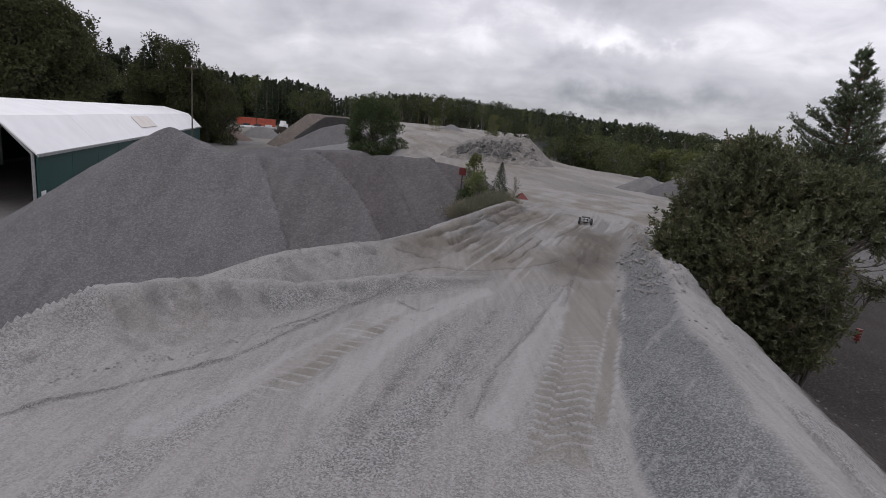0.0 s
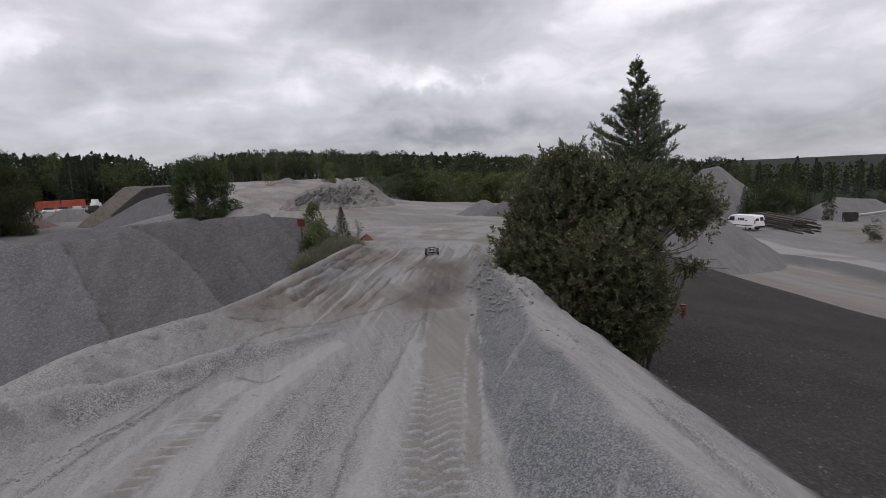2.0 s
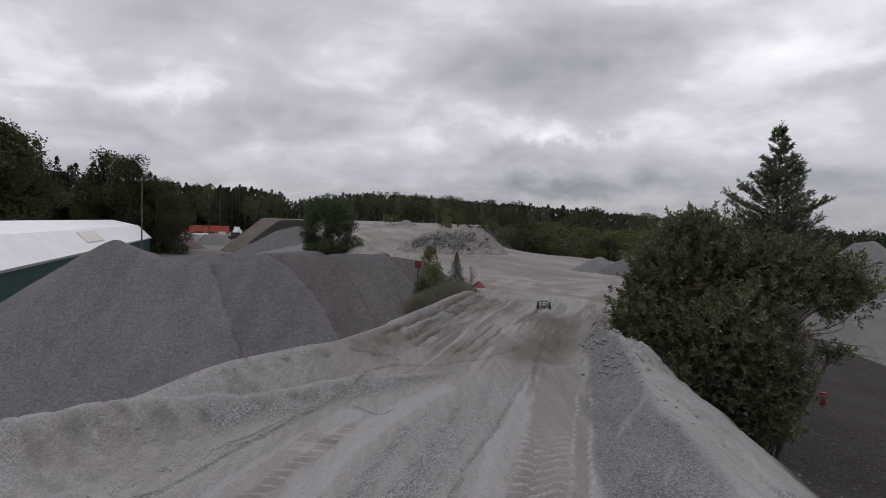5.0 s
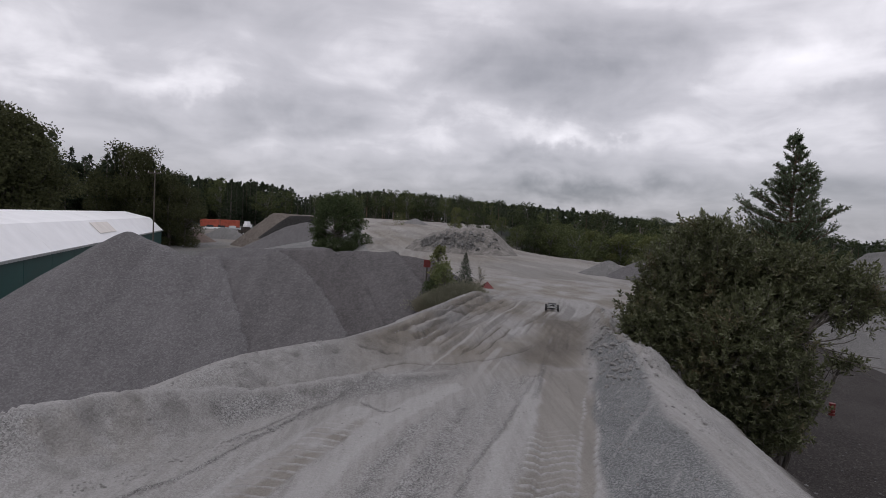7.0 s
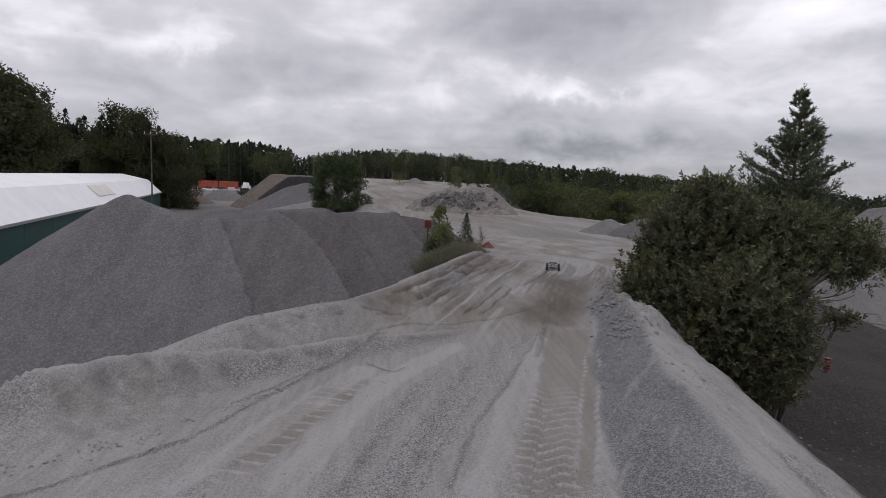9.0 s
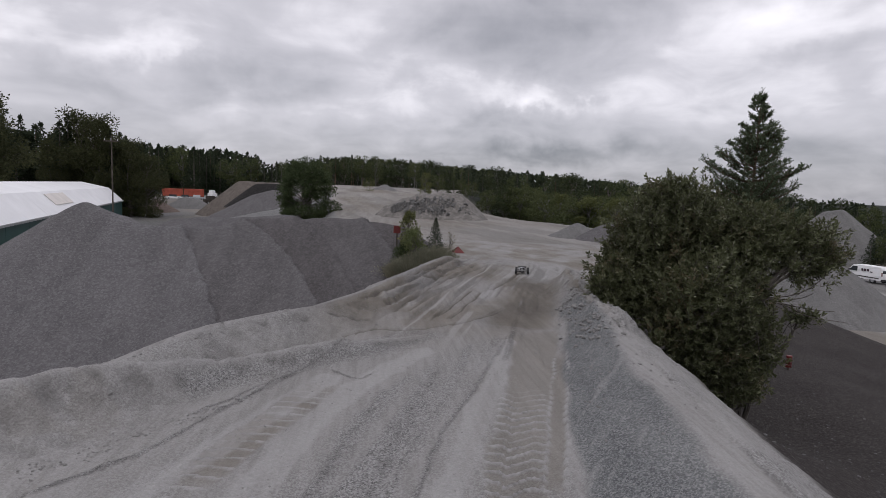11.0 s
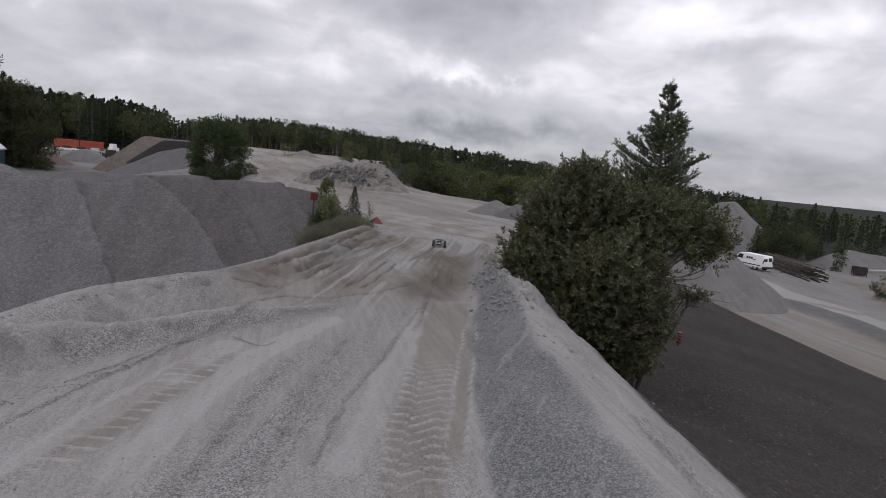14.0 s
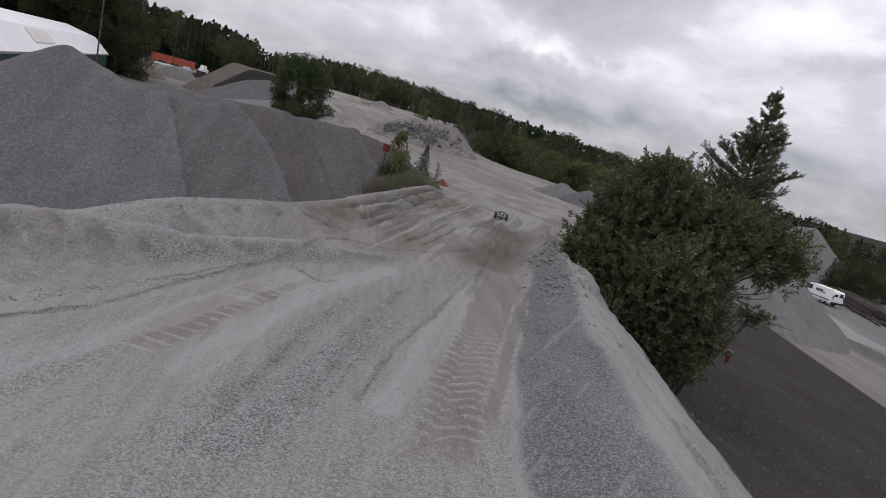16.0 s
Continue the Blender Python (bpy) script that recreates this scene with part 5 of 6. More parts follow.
far_wood("distant_wood", "mixed wood beyond the lower yard", 41.7, 73.2, 300, 155, 269, ([42, 72], [-0.1, -0.6]), 34, M_DARKLEAF)


# trees and bushes standing alone
def single(ob, az, d, el=None, z=None, rz=0.0):
    x, y = polar(az, d)
    ob.matrix_basis = pose(x, y, ground_z(x, y) if z is None else z, 0, 0, rz)
    return ob


single(broadleaf("round_tree", "round leafy tree standing alone behind the long heap", 6.3, 2.55, 41, M_ROUND, M_BARK, 0.0, "tree", 22000, 0.026, 130, True), -7.4, 54.1)
single(broadleaf("hill_bush", "small yellowish bush on the hilltop", 2.2, 1.5, 42, M_YELLOW, M_BARK, 0.0, "bush", 600, 0.07), -1.0, 103.2)
single(broadleaf("roadside_poplar", "yellow-green poplar sapling beside the road", 1.75, 0.30, 43, M_POPLAR, M_BARK, 0.1, "sapling", 1500, 0.040, 40), 3.1, 17.0)
single(broadleaf("roadside_poplar", "leafy green sapling beside the road", 1.25, 0.40, 44, M_SAPLING, M_BARK, 0.03, "sapling", 2200, 0.048, 40), 3.6, 16.5)
single(broadleaf("roadside_poplar", "low dark leafy sapling beside the road", 0.95, 0.32, 47, M_ROUND, M_BARK, 0.03, "sapling", 1400, 0.055, 30), 2.5, 16.6)
single(conifer("small_spruce", "knee-high young spruce beside the road", 1.15, 0.46, 45, M_SPRUCE, M_BARK, 0.02, "spruce tree", 420), 5.9, 16.7)
single(broadleaf("thin_sapling", "thin nearly bare sapling beside a red marker", 0.85, 0.2, 46, M_GRASS, M_BARK, 0.2, "sapling", 110, 0.06), 7.5, 16.8)


single(broadleaf("yard_bush", "dark bush growing on a sand heap in the lower yard", 3.0, 0.9, 48, M_DARKLEAF, M_BARK, 0.0, "bush", 900, 0.06), 50.9, 86, -4.8)
single(broadleaf("yard_bush", "small dark bush at the edge of the lower yard", 2.0, 0.75, 49, M_DARKLEAF, M_BARK, 0.0, "bush", 900, 0.06), 54.0, 62)
single(broadleaf("yard_bush", "olive bush on the soil bank of the lower yard", 2.2, 1.1, 50, M_BIRCH, M_BARK, 0.0, "bush", 900, 0.06), 56.2, 58)
single(broadleaf("yard_bush", "grey-green bush beside the tall gravel heap", 4.6, 1.9, 51, M_BIRCH, M_BARK, 0.0, "bush", 1400, 0.05), 45.6, 90)
single(broadleaf("yard_bush", "low olive bush behind the steel stack", 3.0, 2.0, 52, M_DARKLEAF, M_BARK, 0.0, "bush", 1200, 0.05), 47.3, 88)


def grass_tuft(at, rx, ry, h, n, seed, material, label):
    rng = np.random.default_rng(seed)
    a, r = rng.uniform(0, 6.28, n), np.sqrt(rng.uniform(0, 1, n))
    c = np.stack([rx * r * np.cos(a), ry * r * np.sin(a), np.zeros(n)], 1)
    ax = np.array([0, 0, 1.0]) + rng.normal(size=(n, 3)) * 0.35
    ln = h * (1.15 - 0.6 * r)[:, None]
    stalk = leaf_quads(c, ax, ln, 0.009, rng, 0.4)
    u = rng.uniform(0.3, 1.0, (n, 1))
    blade = leaf_quads(c + unit(ax) * ln * u, ax * 0.5 + rng.normal(size=(n, 3)), 0.075, 0.022, rng, 0.4)
    v, f = join([stalk, blade])
    ob = new("grass_tuft", mesh("grass_tuft", v, f, material))
    ob.matrix_basis = pose(*at)
    return tagged(ob, label, "grass", kind="stuff")


for i, (az, d, rx, ry, h, n) in enumerate([(4.5, 16.0, 0.8, 0.5, 0.62, 2600), (3.0, 16.2, 0.6, 0.5, 0.66, 2200), (5.8, 16.1, 0.65, 0.4, 0.55, 2000), (6.4, 17.0, 0.25, 0.25, 0.35, 500), (1.6, 17.0, 0.65, 0.6, 0.62, 2400), (0.6, 17.6, 0.5, 0.5, 0.45, 1200)]):
    x, y = polar(az, d)
    grass_tuft((x, y, ground_z(x, y) - 0.10), rx, ry, h, n, 60 + i, M_WEED if i % 2 == 0 else M_GRASS, "dry grey-green grass and weeds beside the road")


# ---- hard shapes ----
def box(bm, x0, x1, y0, y1, z0, z1, bevel=0.0):
    g = bmesh.ops.create_cube(bm, size=1.0, matrix=Matrix.Translation(((x0 + x1) / 2, (y0 + y1) / 2, (z0 + z1) / 2)) @ Matrix.Diagonal((x1 - x0, y1 - y0, z1 - z0, 1)))
    if bevel:
        es = {e for v in g["verts"] for e in v.link_edges}
        bmesh.ops.bevel(bm, geom=list(es), offset=bevel, segments=2, affect="EDGES", profile=0.6)
    return bm


def boxed(*dims, bevel=0.0):
    return box(bmesh.new(), *dims, bevel=bevel)


def rod(a, b, r, sides=10, r2=None):
    bm = bmesh.new()
    a, b = Vector(a), Vector(b)
    d = b - a
    m = Matrix.Translation((a + b) / 2) @ d.to_track_quat("Z", "Y").to_matrix().to_4x4()
    bmesh.ops.create_cone(bm, cap_ends=True, segments=sides, radius1=r, radius2=r if r2 is None else r2, depth=d.length, matrix=m)
    return bm


def plate(corners, thick):
    """A sheet through the given corners, with thickness."""
    bm = bmesh.new()
    f = bm.faces.new([bm.verts.new(c) for c in corners])
    n = f.normal_update() or f.normal
    g = bmesh.ops.extrude_face_region(bm, geom=[f])
    bmesh.ops.translate(bm, verts=[v for v in g["geom"] if isinstance(v, bmesh.types.BMVert)], vec=Vector(n) * thick)
    bmesh.ops.recalc_face_normals(bm, faces=bm.faces)
    return bm


def profile(points, x0, x1):
    """An outline in y and z, drawn out along x."""
    bm = bmesh.new()
    a = [bm.verts.new((x0, y, z)) for y, z in points]
    b = [bm.verts.new((x1, y, z)) for y, z in points]
    bm.faces.new(a[::-1]), bm.faces.new(b)
    for i in range(len(points)):
        j = (i + 1) % len(points)
        bm.faces.new([a[i], a[j], b[j], b[i]])
    bmesh.ops.recalc_face_normals(bm, faces=bm.faces)
    return bm


M_ROOF = plain_material("white_roof_sheet", (0.74, 0.74, 0.75), 0.5, spread=0.06, scale=0.4)
M_ROOF_DIM = plain_material("aged_roof_sheet", (0.64, 0.60, 0.56), 0.6, spread=0.1, scale=0.6)
M_GREEN = plain_material("dark_green_sheet", (0.007, 0.046, 0.042), 0.55, spread=0.2, scale=0.3)
M_STEEL = plain_material("galvanised_steel", (0.42, 0.43, 0.44), 0.45, 0.8)
M_CONCRETE = plain_material("concrete", (0.36, 0.35, 0.33), 0.9)
M_POLE = bark_material("weathered_pole", (0.05, 0.043, 0.036), (0.11, 0.096, 0.084), 6)
M_RED = plain_material("red_plastic", (0.10, 0.011, 0.010), 0.5, spread=0.25, scale=8)
M_RUST = plain_material("red_container_paint", (0.34, 0.075, 0.045), 0.6, spread=0.3, scale=0.8)
M_WHITE = plain_material("white_vehicle_paint", (0.72, 0.72, 0.73), 0.3, spread=0.04)
M_BLACK = plain_material("black_rubber", (0.022, 0.022, 0.023), 0.75, spread=0.3, scale=20)
M_DARKMETAL = plain_material("dark_rusty_steel", (0.045, 0.038, 0.032), 0.75, 0.3, 0.4, 1.5)
M_TIMBER = bark_material("grey_timber", (0.045, 0.038, 0.032), (0.17, 0.15, 0.13), 5)
M_GLASS = plain_material("dark_car_glass", (0.02, 0.024, 0.028), 0.08, spread=0.1)
M_LETTER = plain_material("dark_lettering", (0.05, 0.03, 0.04), 0.5)


# ---- storage hall ----
def storage_hall():
    x0, y0 = -25.2, 34.6
    length, floor, eave, knee, ridge, half = 72.0, -5.8, -2.0, 0.05, 0.95, 6.0
    yaw = math.degrees(math.atan2(19.7, 69.1))
    hall = thing("storage_hall", "long dark green storage hall with a white folded roof", "storage hall", (x0, y0, floor), yaw)
    e, k, r = eave - floor, knee - floor, ridge - floor
    bays = 12
    for side, sx in ((0.0, 1), (-2 * half, -1)):
        for i in range(bays):
            a, b = length * i / bays, length * (i + 1) / bays
            t = 0.12 * sx
            part("wall_panel", boxed(min(side, side - t), max(side, side - t), a + 0.02, b - 0.02, 0.45, e, bevel=0.01), M_GREEN, hall)
            part("footing", boxed(side - 0.2, side + 0.2, a + 0.02, b - 0.02, -0.6, 0.44, bevel=0.02), M_CONCRETE, hall)
    slopes = [((0.16, e - 0.12), (-2.0, k)), ((-2.0, k), (-half, r)), ((-half, r), (-2 * half + 2.0, k)), ((-2 * half + 2.0, k), (-2 * half - 0.16, e - 0.12))]
    for (xa, za), (xb, zb) in slopes:
        for i in range(6):
            a, b = -0.4 + (length + 0.8) * i / 6, -0.4 + (length + 0.8) * (i + 1) / 6 - 0.03
            part("roof_sheet", plate([(xa, a, za), (xa, b, za), (xb, b, zb), (xb, a, zb)], 0.08), M_ROOF, hall)
    part("skylight", plate([(-0.55, 30, e + 0.72), (-0.55, 38, e + 0.72), (-1.65, 38, k - 0.22), (-1.65, 30, k - 0.22)], 0.06), M_ROOF_DIM, hall, "faded beige roof patch")
    part("eave_trim", boxed(0.13, 0.22, -0.4, length + 0.4, e - 0.28, e - 0.08), M_STEEL, hall)
    back = bmesh.new()
    f = back.faces.new([back.verts.new((x, length - 0.1, z)) for x, z in ((-0.15, 0.2), (-0.15, e), (-2, k), (-half, r), (-2 * half + 2, k), (-2 * half + 0.15, e), (-2 * half + 0.15, 0.2))])
    g = bmesh.ops.extrude_face_region(back, geom=[f])
    bmesh.ops.translate(back, verts=[v for v in g["geom"] if isinstance(v, bmesh.types.BMVert)], vec=(0, 0.1, 0))
    part("back_gable", back, M_GREEN, hall)
    for i in range(7):
        y = length * i / 6 + (0.1 if i == 0 else -0.3 if i == 6 else 0)
        pts = [(-0.3, 0), (-0.3, e - 0.15), (-2.05, k - 0.2), (-half, r - 0.2), (-2 * half + 2.05, k - 0.2), (-2 * half + 0.3, e - 0.15), (-2 * half + 0.3, 0)]
        for (xa, za), (xb, zb) in zip(pts[:-1], pts[1:]):
            part("frame_leg" if abs(xa - xb) < 0.01 else "rafter", rod((xa, y, za), (xb, y, zb), 0.11, 6), M_STEEL, hall)
    part("corner_plate", boxed(-0.02, 0.04, 0.2, 0.9, 0.5, 1.3, bevel=0.01), M_WHITE, hall, "white sign plate at the corner")


storage_hall()


# ---- utility pole ----
def utility_pole(az, d, height):
    x, y = polar(az, d)
    p = thing("utility_pole", "weathered wooden utility pole with a short crossarm", "utility pole", (x, y, ground_z(x, y)))
    part("post", rod((0, 0, -0.5), (0, 0, height), 0.10, 10, 0.07), M_POLE, p)
    part("crossarm", boxed(-0.9, 0.9, -0.17, -0.09, height - 0.75, height - 0.6, bevel=0.01), M_POLE, p)
    for dx in (-0.75, 0.0, 0.75):
        part("insulator", rod((dx, -0.13, height - 0.61), (dx, -0.13, height - 0.35), 0.05, 8, 0.03), M_STEEL, p)


px, py = polar(-24.1, 80)
utility_pole(-24.1, 80, 1.75 + 80 * math.tan(radians(3.7)) - ground_z(px, py))


# ---- containers and vehicles by the wood ----
def container(az, d, rz, label):
    x, y = polar(az, d)
    c = thing("shipping_container", label, "container", (x, y, ground_z(x, y) + 0.05), rz, "containers by the wood")
    part("body", boxed(-3.0, 3.0, -1.15, 1.15, 0.1, 2.5, bevel=0.04), M_RUST, c)
    for i in range(22):
        part("rib", boxed(-2.85 + i * 0.26, -2.72 + i * 0.26, -1.20, -1.14, 0.2, 2.4), M_RUST, c)
    for dx in (-2.98, 2.98):
        part("corner_post", boxed(dx - 0.08, dx + 0.08, -1.22, -1.06, -0.05, 2.6, bevel=0.01), M_RUST, c)
    part("base_rail", boxed(-3.0, 3.0, -1.18, 1.18, -0.05, 0.1), M_DARKMETAL, c)


container(-19.3, 203, 19, "rust-red shipping container at the edge of the wood")
container(-17.5, 203, 17, "rust-red shipping container beside another container")


def wheel(parent, x, y, r, w, rim=M_STEEL):
    t = part("wheel", rod((x, y - w / 2, r), (x, y + w / 2, r), r, 20), M_BLACK, parent, "black tyre")
    s = 1 if y > 0 else -1
    part("rim", rod((x, y + s * w * 0.42, r), (x, y + s * w * 0.54, r), r * 0.6, 14), rim, t, "grey metal rim")


def van():
    """A white panel van; x forward, wheels on the ground."""
    x, y = polar(44.5, 72)
    v = thing("panel_van", "white panel van with dark lettering parked in the lower yard", "van", (x, y, ground_z(x, y) + 0.02), 96)
    body = bmesh.new()
    side = [(-2.4, 0.42), (-2.42, 1.0), (-2.36, 1.75), (-2.22, 1.93), (0.9, 1.93), (1.15, 1.86), (1.62, 1.20), (2.30, 1.02), (2.45, 0.85), (2.47, 0.42)]
    rings = []
    for off, inset, in ((-0.95, 0.10), (-0.90, 0.0), (0.90, 0.0), (0.95, 0.10)):
        rings.append([body.verts.new((px_ * (1 - inset * 0.03), off * (1.0 if pz < 1.25 else 1.0 - 0.13 * (pz - 1.25) / 0.68), pz - inset * 0.35 * (pz > 1.0) * 0.4)) for px_, pz in side])
    for a, b in zip(rings[:-1], rings[1:]):
        for i in range(len(side)):
            j = (i + 1) % len(side)
            body.faces.new([a[i], a[j], b[j], b[i]])
    body.faces.new(rings[0][::-1]), body.faces.new(rings[-1])
    bmesh.ops.recalc_face_normals(body, faces=body.faces)
    part("body", body, M_WHITE, v)
    part("windscreen", plate([(1.17, -0.74, 1.80), (1.17, 0.74, 1.80), (1.58, 0.82, 1.24), (1.58, -0.82, 1.24)], 0.02), M_GLASS, v, "dark windscreen")
    for s in (-1, 1):
        y1, y2 = s * 0.965, s * 0.895
        part("side_window", plate([(0.45, y1, 1.2), (1.45, y1, 1.2), (1.08, y2, 1.72), (0.5, y2, 1.72)], 0.015), M_GLASS, v, "dark front side window")
        for i, wx in enumerate((-0.95, -0.62, -0.29)):
            part("lettering", boxed(wx, wx + 0.24, min(y1, y1 + s * 0.012), max(y1, y1 + s * 0.012), 1.30, 1.58), M_LETTER, v, "dark lettering bar")
        part("lettering", boxed(-1.4, -1.1, min(y1, y1 + s * 0.012), max(y1, y1 + s * 0.012), 1.22, 1.34), M_LETTER, v, "dark lettering bar")
        part("side_strip", boxed(-2.2, 2.2, min(y1, y1 + s * 0.02), max(y1, y1 + s * 0.02), 0.62, 0.72), M_DARKMETAL, v)
        part("mirror", boxed(1.28, 1.40, min(s * 1.0, s * 1.18), max(s * 1.0, s * 1.18), 1.18, 1.36, bevel=0.02), M_BLACK, v)
        part("tail_lamp", boxed(-2.46, -2.38, min(s * 0.78, s * 0.90), max(s * 0.78, s * 0.90), 0.95, 1.35), M_RED, v, "red tail lamp")
        part("headlamp", boxed(2.28, 2.46, min(s * 0.6, s * 0.88), max(s * 0.6, s * 0.88), 0.78, 0.95, bevel=0.02), M_STEEL, v)
        for wx in (-1.45, 1.50):
            wheel(v, wx, s * 0.82, 0.33, 0.22)
    for s in (-1, 1):
        part("rear_window", plate([(-2.41, s * 0.10, 1.25), (-2.41, s * 0.72, 1.25), (-2.36, s * 0.66, 1.70), (-2.36, s * 0.10, 1.70)], -0.03), M_GLASS, v)
    part("bumper", boxed(-2.52, -2.36, -0.88, 0.88, 0.36, 0.58, bevel=0.03), M_BLACK, v)
    part("front_bumper", boxed(2.36, 2.52, -0.88, 0.88, 0.34, 0.62, bevel=0.03), M_BLACK, v)
    v.matrix_basis = v.matrix_basis @ Matrix.Scale(0.88, 4)
    part("number_plate", boxed(-2.54, -2.51, -0.26, 0.26, 0.68, 0.79), M_ROOF, v)


van()


def small_vehicle(name, label, category, az, d, rz, size, high, paint):
    x, y = polar(az, d)
    v = thing(name, label, category, (x, y, ground_z(x, y) + 0.02), rz, "vehicles by the containers")
    a = size / 2
    part("body", boxed(-a, a, -0.85, 0.85, 0.3, high * 0.58, bevel=0.08), paint, v)
    part("cabin", profile([(-0.78, high * 0.58), (-0.66, high), (0.66, high), (0.78, high * 0.58)], -a * 0.6, a * 0.35), M_GLASS if paint is M_WHITE and high < 1.8 else paint, v)
    for s in (-1, 1):
        for wx in (-a * 0.62, a * 0.62):
            wheel(v, wx, s * 0.75, 0.32, 0.2)


small_vehicle("box_truck", "small white box truck near the containers", "truck", -15.9, 198, 70, 2.8, 2.5, M_WHITE)
small_vehicle("parked_car", "white car parked in front of a container", "car", -19.2, 185, 20, 4.2, 1.45, M_WHITE)
small_vehicle("parked_car", "white car parked beside another car", "car", -18.2, 186, 20, 4.2, 1.45, M_WHITE)
small_vehicle("parked_car", "silver car parked beside another car", "car", -17.2, 186, 20, 4.3, 1.45, M_STEEL)
small_vehicle("wheel_loader", "dark machine standing below the mound", "loader", -16.0, 165, 40, 4.0, 2.2, M_DARKMETAL)


# ---- lower yard: stacked steel sections, hopper and conveyor ----
def section_stack():
    (xa, ya), (xb, yb) = polar(46.0, 84), polar(51.0, 69)
    ln = math.hypot(xb - xa, yb - ya)
    yaw = math.degrees(math.atan2(yb - ya, xb - xa))
    z = ground_z((xa + xb) / 2, (ya + yb) / 2)
    st = thing("section_stack", "stacked dark steel lattice sections lying in the lower yard", "steel stack", (xa, ya, z), yaw)
    rng = np.random.default_rng(5)
    for row in range(2):
        for lev in range(3):
            y0 = -0.2 - row * 1.25
            z0 = 0.15 + lev * 0.42
            s, e = rng.uniform(0, 2.0) + lev * 0.6, ln - rng.uniform(0, 1.5) - lev * 0.8
            for dy in (0, 1.0):
                for dz in (0, 0.28):
                    part("chord", boxed(s, e, y0 - dy - 0.06, y0 - dy + 0.06, z0 + dz, z0 + dz + 0.12), M_TIMBER if dz else M_DARKMETAL, st)
                n = int((e - s) / 1.2)
                for i in range(n):
                    xx = s + (i + 0.5) * (e - s) / n
                    part("brace", rod((xx - 0.5, y0 - dy, z0 + 0.06), (xx + 0.5, y0 - dy, z0 + 0.34), 0.03, 5), M_DARKMETAL, st)
    for i in range(4):
        part("bearer", boxed(1 + i * (ln - 2) / 3, 1.25 + i * (ln - 2) / 3, -3.0, 0.3, -0.15, 0.15), M_TIMBER, st)


section_stack()


def hopper(az, d):
    x, y = polar(az, d)
    h = thing("feed_hopper", "dark steel feed hopper with a conveyor beside a heap", "hopper", (x, y, ground_z(x, y)), -40)
    bm = bmesh.new()
    lo = [bm.verts.new((sx * 0.75, sy * 0.7, 0.15)) for sx, sy in ((-1, -1), (1, -1), (1, 1), (-1, 1))]
    hi = [bm.verts.new((sx * 0.95, sy * 0.9, 1.5)) for sx, sy in ((-1, -1), (1, -1), (1, 1), (-1, 1))]
    for i in range(4):
        j = (i + 1) % 4
        bm.faces.new([lo[i], lo[j], hi[j], hi[i]])
    bm.faces.new(lo[::-1])
    part("bin", bm, M_DARKMETAL, h)
    for sx in (-1, 1):
        for sy in (-1, 1):
            part("leg", boxed(sx * 0.9 - 0.06, sx * 0.9 + 0.06, sy * 0.8 - 0.06, sy * 0.8 + 0.06, -0.3, 1.5), M_DARKMETAL, h)
    part("conveyor", rod((0.4, 0, 0.9), (6.0, -2.0, 2.0), 0.22, 6), M_STEEL, h, "pale sloping conveyor belt")
    h.matrix_basis = h.matrix_basis @ Matrix.Scale(0.72, 4)
    part("conveyor_leg", rod((5.3, -1.75, 1.8), (5.3, -1.75, -0.5), 0.09, 6), M_STEEL, h)


hopper(52.4, 84)


# ---- markers by the road ----
def marker_wedge(az, d, size, rz, label):
    """A red roof-shaped marker standing on the bank."""
    x, y = polar(az, d)
    m = thing("road_marker", label, "marker", (x, y, ground_z(x, y) - 0.03), rz)
    a = size / 2
    part("panel", plate([(-a, -0.20, 0.02), (a, -0.20, 0.02), (a * 0.15, 0.0, size * 0.58)], 0.02), M_RED, m)
    part("panel", plate([(a, 0.20, 0.02), (-a, 0.20, 0.02), (a * 0.15, 0.0, size * 0.56)], 0.02), M_RED, m)
    part("foot", boxed(-a, a, -0.22, 0.22, -0.03, 0.03, bevel=0.008), M_RED, m)


marker_wedge(8.2, 19.0, 0.44, 12, "red triangular marker lying on the road bank")


def marker_board(az, d, z_top):
    x, y = polar(az, d)
    z0 = ground_z(x, y)
    m = thing("road_marker", "square red marker board on a short stake", "marker", (x, y, z0), -6)
    h = z_top - z0
    part("stake", boxed(-0.025, 0.025, 0.0, 0.05, -0.2, h - 0.05), M_POLE, m)
    part("board", boxed(-0.11, 0.11, -0.022, -0.002, h - 0.24, h, bevel=0.006), M_RED, m)


marker_board(1.9, 17.4, 1.75 - 17.4 * math.tan(radians(3.7)))


def slope_marker():
    dist = 7.0
    while dist < 16 and ground_z(*polar(39.7, dist)) < 1.75 - dist * math.tan(radians(14.4)):
        dist += 0.1
    x, y = polar(39.7, dist)
    z0 = ground_z(x, y)
    m = thing("slope_marker", "small red striped plastic marker on the dark slope", "marker", (x, y, z0), 25)
    z1 = 0.30
    part("stake", rod((0, 0, -0.2), (0, 0, z1 - 0.02), 0.014, 6), M_POLE, m)
    for i in range(4):
        part("band", rod((0, 0, z1 - 0.24 + i * 0.06), (0, 0, z1 - 0.24 + i * 0.06 + 0.046), 0.055, 10), M_RED, m)


slope_marker()


